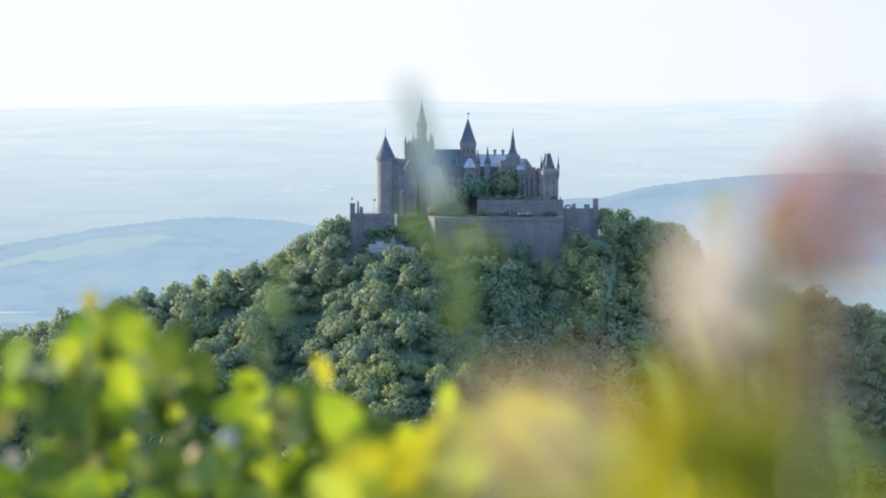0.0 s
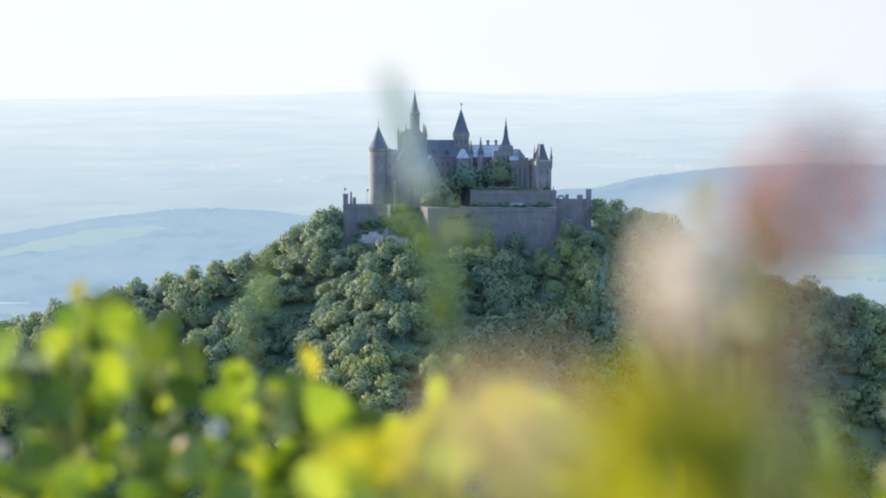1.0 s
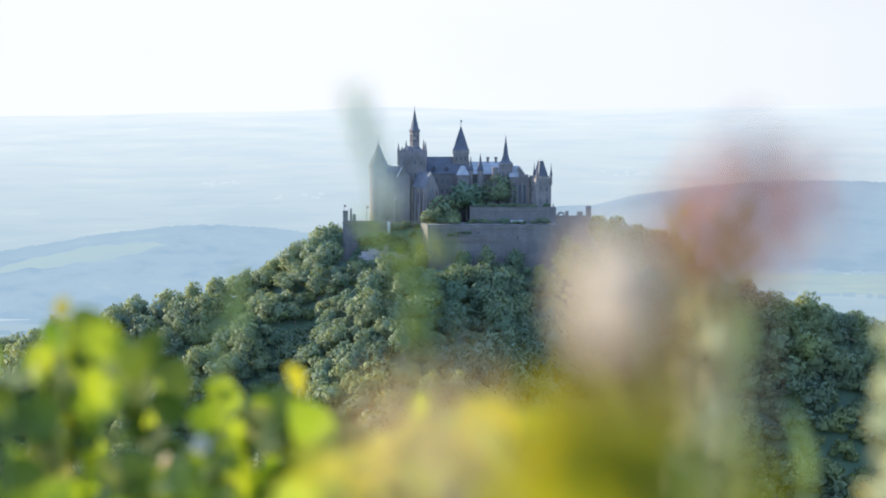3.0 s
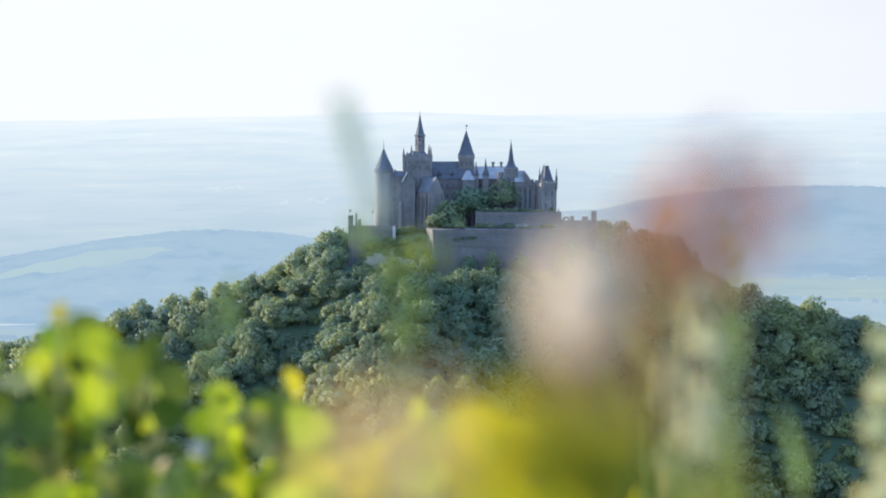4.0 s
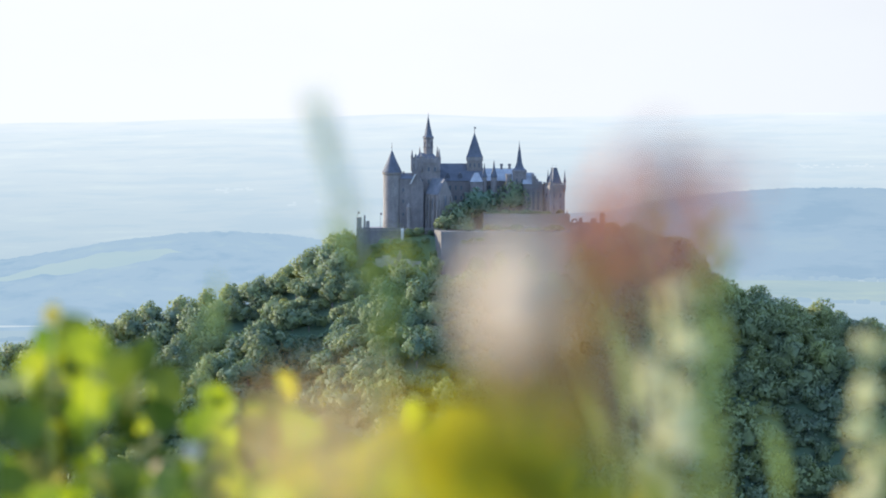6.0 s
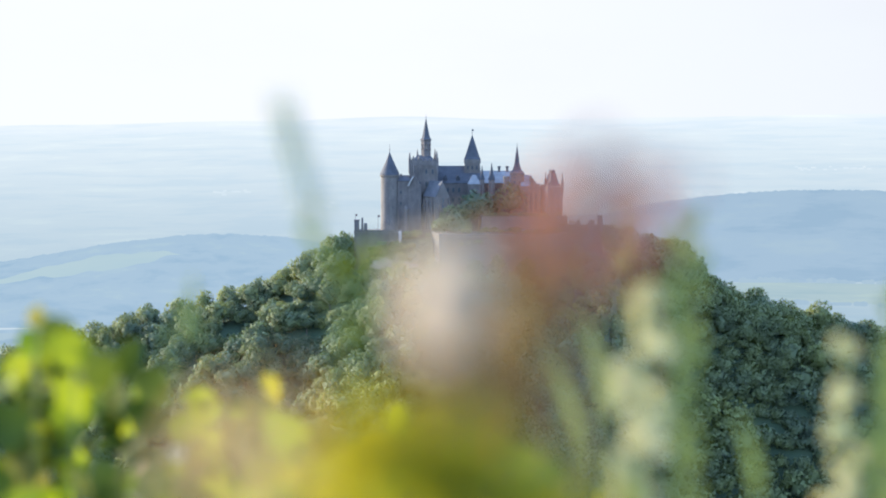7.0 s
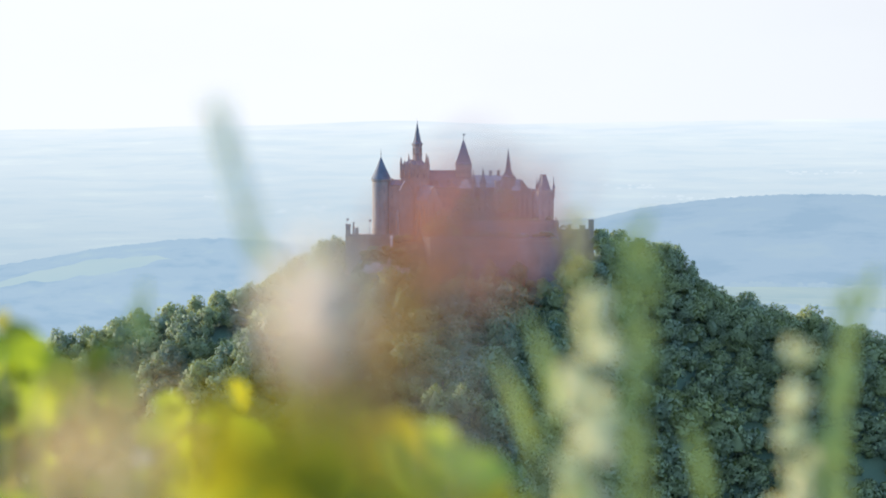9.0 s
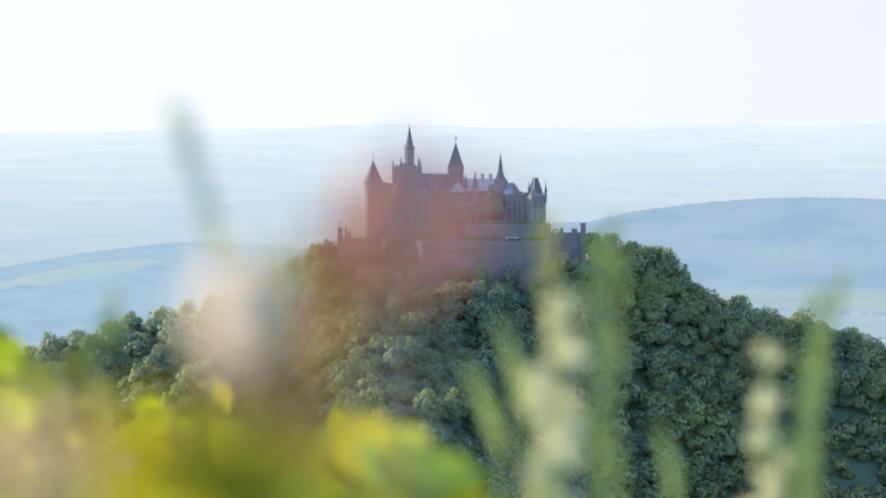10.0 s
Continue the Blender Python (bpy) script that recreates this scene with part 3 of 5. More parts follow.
def palace():
    t = thing("palace_hall", (12.22, 1222, 277.98), "long stone palace hall under a dark slate roof", "building", GROUP)
    part("wall", mesh_of(lambda b: box(b, -4.75, 41.06, 1212, 1234, 271.20, 305.81)), STONE_DARK, t)
    part("roof", mesh_of(lambda b: gable(b, -4.75, 21.04, 1212, 1234, 305.81, 315.99, "x", 0.5, 0.6)), SLATE, t, "dark slate roof")
    part("metal_roof", mesh_of(lambda b: gable(b, 21.21, 41.06, 1212, 1234, 305.81, 312.94, "x", 0.3, 0.6)), SLATE_PALE, t, "pale sunlit metal roof")
    for xx in (-2.04, 1.36, 4.75, 8.14, 23.07, 25.11, 30.54, 35.29):
        for zz in (300.38, 294.27):
            window(t, xx, 1212, zz, 1.2, 2.6)
    for xx in (32.75, 37.67):
        c = part("chimney", mesh_of(lambda b: (box(b, xx - 0.7, xx + 0.7, 1222.2, 1223.8, 309.88, 314.63), box(b, xx - 0.95, xx + 0.95, 1222, 1224, 314.63, 315.82))), STONE_DARK, t)
    for xx, top in ((0.00, 311.92), (7.47, 311.92)):
        part("dormer", mesh_of(lambda b: (box(b, xx - 1.1, xx + 1.1, 1213, 1219, 306.15, 308.86), gable(b, xx - 1.4, xx + 1.4, 1212.6, 1219, 308.86, 310.90, "y"))), SLATE, t)
    part("cross_gable", mesh_of(lambda b: box(b, 13.57, 21.04, 1205, 1212, 277.98, 305.47)), STONE_DARK, t)
    part("cross_roof", mesh_of(lambda b: gable(b, 13.23, 21.38, 1204.5, 1216, 305.47, 310.90, "x", 3.0)), SLATE_PALE, t, "pale sunlit hipped roof")


def stair_tower():
    t = thing("square_tower", (15.95, 1217, 277.98), "square stone tower with a steep slate pyramid", "tower", GROUP)
    x0, x1 = 11.20, 21.38
    part("wall", mesh_of(lambda b: (box(b, x0 + 0.4, x1 - 0.4, 1218, 1228, 277.98, 317.69), box(b, x0, x1, 1217.6, 1228.4, 317.69, 320.06))), STONE, t)
    part("roof", mesh_of(lambda b: lathe(b, (x0 + x1) / 2, 1223, ((7.30, 320.06), (6.28, 321.42), (3.22, 328.20), (0.25, 334.65), (0, 334.99)), 4, radians(45))), SLATE, t, "steep slate pyramid roof")
    finial(t, (x0 + x1) / 2, 1223, 334.31, 338.72, 0.2)
    part("weather_vane", mesh_of(lambda b: box(b, 15.95, 17.14, 1222.95, 1223.05, 337.20, 338.22)), LEAD, t)
    for xx in (13.57, 16.29, 19.00):
        window(t, xx, 1217.9, 313.95, 0.9, 2.2)


def pinnacle_turrets():
    for x, y, w, top, base in ((27.82, 1206.0, 5.2, 318.36, 307.85), (22.06, 1207.0, 4.0, 316.67, 307.85)):
        t = thing("stair_turret", (x, y, 277.98), "slim octagonal stone turret with a needle slate spire", "turret", GROUP)
        r = w * 0.34
        part("wall", mesh_of(lambda b: lathe(b, x, y, ((r, 277.98), (r, base), (r + 0.25, base + 0.4)), 8)), STONE_DARK, t)
        part("spire", mesh_of(lambda b: lathe(b, x, y, ((r + 0.45, base + 0.4), (r * 0.55, base + (top - base) * 0.45), (0.12, top), (0, top + 0.1)), 8)), SLATE, t)


def spire_tower():
    x, y = 43.26, 1210.0
    t = thing("spire_tower", (x, y, 277.98), "stone tower with a tall flaring needle spire", "tower", GROUP)
    part("wall", mesh_of(lambda b: (box(b, 39.36, 47.17, 1204, 1216, 277.98, 310.90), box(b, 39.02, 47.51, 1203.6, 1216.4, 310.90, 312.60))), STONE_DARK, t)
    part("spire", mesh_of(lambda b: lathe(b, x, y, ((4.41, 312.60), (2.88, 313.95), (1.70, 317.35), (1.09, 322.10), (0.2, 328.20), (0, 328.54)), 8, radians(22.5))), SLATE, t, "needle slate spire")
    finial(t, x, y, 327.87, 330.24, 0.16)
    for xx in (41.40, 44.79):
        for zz in (305.13, 297.67, 290.20):
            window(t, xx, 1204, zz, 0.9, 2.4)
    part("corner_turret", mesh_of(lambda b: lathe(b, 36.65, 1205.0, ((1.6, 284.77), (1.6, 308.52), (1.9, 308.86), (1.9, 310.22), (0.6, 310.56)), 8)), STONE_DARK, t)


def east_range():
    t = thing("castle_wing", (49.54, 1206, 277.98), "stone castle wing with tall windows and stepped gable", "building", GROUP)
    part("wall", mesh_of(lambda b: box(b, 45.47, 57.01, 1200, 1222, 274.59, 304.45)), STONE_DARK, t)
    part("roof", mesh_of(lambda b: gable(b, 45.47, 50.90, 1200, 1222, 304.45, 310.90, "x", 0, 0.4)), SLATE_PALE, t, "pale slate roof")
    # stepped gable
    for i in range(4):
        part("gable_step", mesh_of(lambda b: box(b, 50.56 + i * 1.15, 50.56 + (i + 1) * 1.15 + (0.2 if i < 3 else 1.4), 1199.6, 1213 - i * 2, 304.45, 310.56 - i * 1.55)), STONE_DARK, t)
    for xx in (46.83, 49.88, 52.94, 55.65):
        part("pier", mesh_of(lambda b: (box(b, xx - 0.5, xx + 0.5, 1198.6, 1200, 276.29, 300.04), gable(b, xx - 0.6, xx + 0.6, 1198.5, 1200, 300.04, 302.08, "y"))), STONE, t)
    for xx in (48.35, 51.41, 54.29):
        window(t, xx, 1200, 288.84, 1.5, 10.86)


def crenellated_tower():
    x0, x1, y0, y1 = 57.35, 69.90, 1192.0, 1204.0
    t = thing("crenellated_tower", (63.45, 1198, 277.98), "crenellated stone corner tower with steep truncated roof", "tower", GROUP)
    part("wall", mesh_of(lambda b: box(b, x0, x1, y0, y1, 271.20, 301.74)), STONE, t)
    part("parapet", mesh_of(lambda b: (box(b, x0 - 0.35, x1 + 0.35, y0 - 0.35, y1 + 0.35, 301.74, 304.11))), STONE, t)
    merlons(t, x0 - 0.3, x1 + 0.3, y0, 304.11, 1.0, 0.9, 1.53, 0.6)
    merlons(t, y0 + 1, y1 - 1, x0, 304.11, 1.0, 0.9, 1.53, 0.6, "y")
    part("roof", mesh_of(lambda b: box(b, 60.06, 68.20, 1193.5, 1203, 304.79, 313.61, 0.62)), SLATE, t, "steep slate roof cut flat on top")
    part("roof_crest", mesh_of(lambda b: (box(b, 62.27, 65.49, 1196, 1200.5, 313.61, 314.29))), LEAD, t)
    for xx in (62.61, 65.32):
        finial(t, xx, 1198, 314.29, 316.67, 0.12)
    for xx, yy, top in ((58.03, y0, 312.94), (61.59, y1, 313.27), (69.73, y0, 313.27), (69.73, y1, 312.60)):
        b_ = part("bartizan", mesh_of(lambda b: lathe(b, xx, yy, ((0.3, 299.36), (0.95, 301.40), (0.95, 305.81), (1.15, 306.15)), 8)), STONE, t)
        part("spire", mesh_of(lambda b: lathe(b, xx, yy, ((1.15, 306.15), (0.5, 308.86), (0.08, top), (0, top)), 8)), SLATE, b_)
    for xx in (60.74, 66.17):
        for zz in (296.65, 289.52, 282.06):
            window(t, xx, y0, zz, 1.0, 2.4)
    for zz in (296.65, 289.52):
        window(t, x0, 1198.0, zz, 1.0, 2.4, False, "left")
    t.scale = (0.76, 1.0, 1.0)
    t.rotation_euler = (0, 0, radians(18))


for make in (round_tower, west_range, main_tower, chapel, palace, stair_tower, pinnacle_turrets, spire_tower, east_range, crenellated_tower):
    make()


# ---- bastions and terraces ----
def bastion(name, label, x0, x1, y0, y1, z0, z1, mat, batter=1.2):
    """A battered terrace wall block with a coping course."""
    t = thing(name, ((x0 + x1) / 2, (y0 + y1) / 2, z0), label, "fortification", "bastion walls of the castle")
    bm = bmesh.new()
    v = [bm.verts.new(c) for c in ((x0 - batter, y0 - batter, z0), (x1 + batter, y0 - batter, z0), (x1 + batter, y1, z0), (x0 - batter, y1, z0),
                                   (x0, y0, z1 - 0.9), (x1, y0, z1 - 0.9), (x1, y1, z1 - 0.9), (x0, y1, z1 - 0.9))]
    for f in ((3, 2, 1, 0), (4, 5, 6, 7), (0, 1, 5, 4), (1, 2, 6, 5), (2, 3, 7, 6), (3, 0, 4, 7)):
        bm.faces.new([v[i] for i in f])
    part("wall", bm, mat, t)
    part("coping", mesh_of(lambda b: box(b, x0 - 0.3, x1 + 0.3, y0 - 0.3, y1, z1 - 0.9, z1 - 0.3)), STONE, t)
    part("parapet", mesh_of(lambda b: (box(b, x0 - 0.1, x1 + 0.1, y0 - 0.1, y0 + 0.6, z1 - 0.3, z1 + 0.7), box(b, x0 - 0.1, x0 + 0.5, y0 + 0.6, y1, z1 - 0.3, z1 + 0.7))), mat, t)
    return t


def front_bastion():
    t = thing("front_bastion", (31.63, 1172, 243.0), "broad grey stone bastion with a corbel frieze", "fortification", "bastion walls of the castle")
    foot = ((-3.29, 1163.6), (71.75, 1163.6), (71.75, 1185.0), (-10.73, 1188.0))
    head = ((-3.95, 1165.0), (71.16, 1165.0), (71.16, 1185.0), (-9.05, 1188.0))

    def slab(b, lo, hi, z0, z1):
        v = [b.verts.new((x, y, z0)) for x, y in lo]
        w = [b.verts.new((x, y, z1)) for x, y in hi]
        b.faces.new(v[::-1])
        b.faces.new(w)
        for i in range(4):
            b.faces.new((v[i], v[(i + 1) % 4], w[(i + 1) % 4], w[i]))

    def grown(g):
        (a, b_, c, d) = head
        return ((a[0] - g, a[1] - g), (b_[0] + g, b_[1] - g), (c[0] + g, c[1]), (d[0] - g, d[1]))
    zt = 277.41
    part("wall", mesh_of(lambda b: slab(b, foot, head, 243.0, zt - 0.9)), STONE_WALL, t)
    part("coping", mesh_of(lambda b: slab(b, grown(0.35), grown(0.35), zt - 0.9, zt - 0.4)), STONE, t)
    part("parapet", mesh_of(lambda b: slab(b, grown(0.1), grown(0.1), zt - 0.4, zt + 0.9)), STONE_WALL, t)
    part("string_course", mesh_of(lambda b: box(b, 5.27, 40.85, 1164.2, 1165.4, 270.82, 271.48)), STONE_WALL, t)
    me = bpy.data.meshes.new("corbel")
    bm = bmesh.new()
    box(bm, -0.32, 0.32, -0.55, 0.6, -2.4, 0.0)
    bm.to_mesh(me)
    bm.free()
    me.materials.append(STONE)
    for i in range(28):
        ob = new("corbel", me)
        ob.parent = t
        ob.location = Vector((5.93 + i * 1.25, 1164.75, 270.82)) - ROOT_AT[t.name]
    for px, pz in ((25.70, 273.79), (48.76, 271.15), (63.91, 272.47)):
        window(t, px, 1164.7, pz - 1.2, 1.0, 1.8, False)
    # pale guard house on the terrace
    h = thing("guard_house", (49.05, 1176.0, zt), "small guard house with a pale metal roof", "building", GROUP)
    part("wall", mesh_of(lambda b: box(b, 45.40, 53.03, 1172.0, 1177.0, zt, 279.24)), STONE_WALL, h)
    part("roof", mesh_of(lambda b: gable(b, 44.74, 53.69, 1171.6, 1177.4, 279.24, 280.40, "x", 0.4)), SLATE_PALE, h, "pale sunlit metal roof")


front_bastion()
upper = bastion("upper_terrace", "upper stone terrace wall below the castle trees", 21.32, 71.95, 1178.5, 1196, 272.83, 287.15, STONE_WALL, 0.6)
west = bastion("west_bastion", "grey stone outer bastion with a stump of tower", -54.05, -26.69, 1180, 1206, 243.0, 278.68, STONE_WALL)
link = bastion("middle_wall", "shaded stone wall between the bastions", -26.83, -4.02, 1186, 1200, 243.0, 278.27, STONE_WALL, 0.3)

part("tower_stump", mesh_of(lambda b: (box(b, -54.15, -51.31, 1183, 1187, 278.55, 284.56), box(b, -54.31, -51.14, 1182.8, 1187.2, 284.56, 285.40))), STONE_DARK, west)
part("tower_stump", mesh_of(lambda b: box(b, -50.14, -48.80, 1184, 1187, 278.55, 286.57, 0.3)), STONE_DARK, west)
part("tower_stump", mesh_of(lambda b: box(b, -48.63, -46.46, 1184, 1187, 278.55, 283.23, 0.2)), STONE_DARK, west)
# lit corner of the bastion, painted in with the paler stone
part("lit_quoin", mesh_of(lambda b: box(b, -27.69, -26.03, 1177.6, 1180.4, 246.0, 279.02)), STONE_LIT, west, "corner pier painted pale as if sunlit")


def arch_ring(b, x, zb, r0, r1, y0, y1, n=12):
    rings = []
    for i in range(n + 1):
        a = math.pi * i / n
        rings.append([b.verts.new((x + r * math.cos(a), yy, zb + r * math.sin(a))) for r, yy in ((r0, y0), (r1, y0), (r1, y1), (r0, y1))])
    for p0, p1 in zip(rings, rings[1:]):
        for k in range(4):
            b.faces.new((p0[k], p0[(k + 1) % 4], p1[(k + 1) % 4], p1[k]))
    b.faces.new(rings[0])
    b.faces.new(rings[-1][::-1])


part("arch", mesh_of(lambda b: arch_ring(b, -30.67, 270.08, 3.2, 4.0, 1178.6, 1180.2)), STONE, west, "blind stone arch")
for px, zb, zt in ((-53.57, 285.44, 288.79), (-40.18, 278.41, 288.12)):
    pole = part("flagpole", mesh_of(lambda b: lathe(b, px, 1186.0, ((0.12, zb), (0.08, zt), (0.0, zt + 0.1)), 6)), LEAD, west)
    part("flag", mesh_of(lambda b: box(b, px, px + 1.1, 1185.97, 1186.03, zt - 1.4, zt - 0.2)), FLAG_CLOTH, pole, "small dark flag")



def gate_ramp():
    """Pale stone ramp and gate wall under the west bastion."""
    t = thing("gate_ramp", (-29.39, 1168, 250.0), "pale stone gate ramp with a pillar below the bastion", "wall", "bastion walls of the castle")
    for xa, xb, zt, y in ((-42.61, -38.64, 262.01, 1168), (-38.54, -33.36, 263.49, 1168.3), (-33.26, -29.39, 262.34, 1168), (-44.18, -36.93, 259.54, 1165.4), (-36.83, -30.99, 260.53, 1165.2), (-26.75, -21.80, 261.35, 1168), (-21.70, -15.85, 260.19, 1167.7)):
        part("ramp_wall", mesh_of(lambda b: (box(b, xa, xb, y - 0.9, y + 0.9, 246.0, zt), box(b, xa - 0.1, xb + 0.05, y - 1.1, y + 1.0, zt, zt + 0.35))), GATE_STONE, t)
    part("pillar", mesh_of(lambda b: (box(b, -29.37, -27.06, 1166, 1168.4, 246.0, 265.06), box(b, -28.71, -27.39, 1166.3, 1168, 265.06, 267.37, 0.4))), STONE, t)


gate_ramp()


def ruin_wall():
    t = thing("ruined_wall", (81.10, 1190, 265.21), "broken crenellated stone wall with an arch", "fortification", "bastion walls of the castle")
    part("wall", mesh_of(lambda b: box(b, 67.97, 92.87, 1189, 1191.5, 246.0, 282.03)), STONE_DARK, t)
    part("end_tower", mesh_of(lambda b: box(b, 90.52, 93.55, 1188, 1192, 246.0, 287.75)), STONE_DARK, t)
    for a, c, z in ((78.07, 80.09, 284.72), (85.13, 88.50, 284.39)):
        part("merlon", mesh_of(lambda b: box(b, a, c, 1189.2, 1191.2, 282.03, z)), STONE_DARK, t)
    part("gable_stump", mesh_of(lambda b: gable(b, 69.32, 72.68, 1189, 1191, 282.03, 289.44, "y")), STONE_DARK, t)

    def arch(b):
        n = 9
        x, r0, r1, zb = 75.54, 1.3, 2.3, 282.03
        rings = []
        for i in range(n + 1):
            a = math.pi * i / n
            rings.append([b.verts.new((x + r * math.cos(a), yy, zb + r * math.sin(a))) for r, yy in ((r0, 1189.3), (r1, 1189.3), (r1, 1190.8), (r0, 1190.8))])
        for p0, p1 in zip(rings, rings[1:]):
            for k in range(4):
                b.faces.new((p0[k], p0[(k + 1) % 4], p1[(k + 1) % 4], p1[k]))
        b.faces.new(rings[0])
        b.faces.new(rings[-1][::-1])
    part("arch", mesh_of(arch), STONE_DARK, t)


ruin_wall()


# ---- trees ----
def crown_arrays(rs, lobes, leaves, leaf, radius, height, lift):
    """Vertices, triangles and normals of a crown: an uneven mass of boughs under loose leaf clumps."""
    base = bmesh.new()
    bmesh.ops.create_icosphere(base, subdivisions=1, radius=1.0)
    shift = Vector(rs.uniform(-50, 50, 3))
    for v in base.verts:
        d = v.co.normalized()
        r = 0.60 + noise.noise(d * 2.0 + shift) * 0.30 + noise.noise(d * 5.0 - shift) * 0.22
        v.co = Vector((d.x * radius * r, d.y * radius * r, lift + height * (0.44 + 0.52 * d.z * r)))
    bv = np.array([v.co[:] for v in base.verts])
    bf = np.array([[v.index for v in f.verts] for f in base.faces])
    base.free()
    heart = np.array([0, 0, lift + height * 0.28])
    out = bv - heart
    vs, ns = [bv], [out / np.linalg.norm(out, axis=1, keepdims=True)]
    for k in range(lobes):
        up = 1.0 - 1.5 * (k + 0.5) / lobes
        w = k * 2.4 + rs.rand() * 0.9
        flat = math.sqrt(1 - up * up)
        near = Vector((flat * math.cos(w), flat * math.sin(w), up))
        reach = 0.74 + noise.noise(near * 2.0 + shift) * 0.30 + rs.uniform(-0.08, 0.10)
        c = np.array([near.x * radius * reach, near.y * radius * reach, lift + height * (0.44 + 0.52 * up * reach)])
        lr = radius * rs.uniform(0.18, 0.38)
        nl = int(leaves * (lr / (radius * 0.28)) ** 1.7)
        nrm = rs.randn(nl, 3)
        nrm /= np.linalg.norm(nrm, axis=1, keepdims=True)
        pos = c + nrm * lr * rs.uniform(0.70, 1.08, (nl, 1)) * np.array([1, 1, 0.8])
        face = nrm + 0.3 * rs.randn(nl, 3)
        face /= np.linalg.norm(face, axis=1, keepdims=True)
        a = np.cross(face, rs.randn(nl, 3))
        a /= np.linalg.norm(a, axis=1, keepdims=True)
        b = np.cross(face, a)
        s = leaf * rs.uniform(0.6, 1.3, (nl, 1))
        tri = np.stack([pos - a * s - b * s * 0.6, pos + a * s - b * s * 0.6, pos + b * s * 1.2], 1)
        vs.append(tri.reshape(-1, 3))
        out = pos - heart
        out /= np.linalg.norm(out, axis=1, keepdims=True)
        ns.append(np.repeat(0.55 * nrm + 0.8 * out, 3, 0))
    v, n = np.concatenate(vs), np.concatenate(ns)
    f = np.concatenate([bf, np.arange(len(bv), len(v)).reshape(-1, 3)])
    return v, f, n / np.linalg.norm(n, axis=1, keepdims=True)


def tri_mesh(name, v, f, mat, soft_normals=None):
    me = bpy.data.meshes.new(name)
    me.vertices.add(len(v))
    me.vertices.foreach_set("co", np.asarray(v, np.float32).ravel())
    me.loops.add(len(f) * 3)
    me.loops.foreach_set("vertex_index", np.asarray(f, np.int32).ravel())
    me.polygons.add(len(f))
    me.polygons.foreach_set("loop_start", np.arange(0, len(f) * 3, 3, dtype=np.int32))
    me.polygons.foreach_set("use_smooth", np.ones(len(f), dtype=bool))
    me.update(calc_edges=True)
    me.materials.append(mat)
    if soft_normals is not None:      # leaves shade with the bough that carries them
        me.normals_split_custom_set_from_vertices(np.asarray(soft_normals, np.float32).tolist())
    return me


rs = np.random.RandomState(11)
CROWNS = [crown_arrays(rs, 27, 31, 0.46, 6.0 + 0.8 * (i % 3), 8.8 + 1.6 * (i % 4), 1.8) for i in range(8)]
LOW_CROWNS = [crown_arrays(rs, 18, 20, 0.66, 6.8, 10.5, 2.0) for i in range(4)]
CROWN_MESH = [tri_mesh("crown", v, f, TREE_LEAF, n) for v, f, n in CROWNS]


def trunk_mesh():
    bm = bmesh.new()
    lathe(bm, 0, 0, ((0.5, -1.5), (0.36, 0.6), (0.3, 3.5), (0.16, 8.0), (0.05, 10.0)), 7)
    for k in range(4):
        a = k * 1.7
        s = Vector((0, 0, 3.2 + k * 0.9))
        e = s + Vector((math.cos(a) * 3.0, math.sin(a) * 3.0, 2.6))
        d = (e - s).normalized()
        u = d.orthogonal().normalized()
        w = d.cross(u)
        r0 = [bm.verts.new(s + (u * math.cos(q) + w * math.sin(q)) * 0.16) for q in (0, 2.09, 4.19)]
        tip = bm.verts.new(e)
        for i in range(3):
            bm.faces.new((r0[i], r0[(i + 1) % 3], tip))
    me = bpy.data.meshes.new("trunk")
    bm.to_mesh(me)
    bm.free()
    me.materials.append(BARK)
    return me


TRUNK = trunk_mesh()


def tree(x, y, z, scale, turn, k, label, group):
    e = new("tree")
    e.matrix_basis = Matrix.LocRotScale((x, y, z), Euler((0, 0, turn)), (scale, scale, scale * (0.85 + 0.4 * (turn * 7.3 % 1))))
    for nm, me in (("trunk", TRUNK), ("crown", CROWN_MESH[k])):
        o = new(nm, me)
        o.parent = e
    return tagged(e, label, "tree", group)


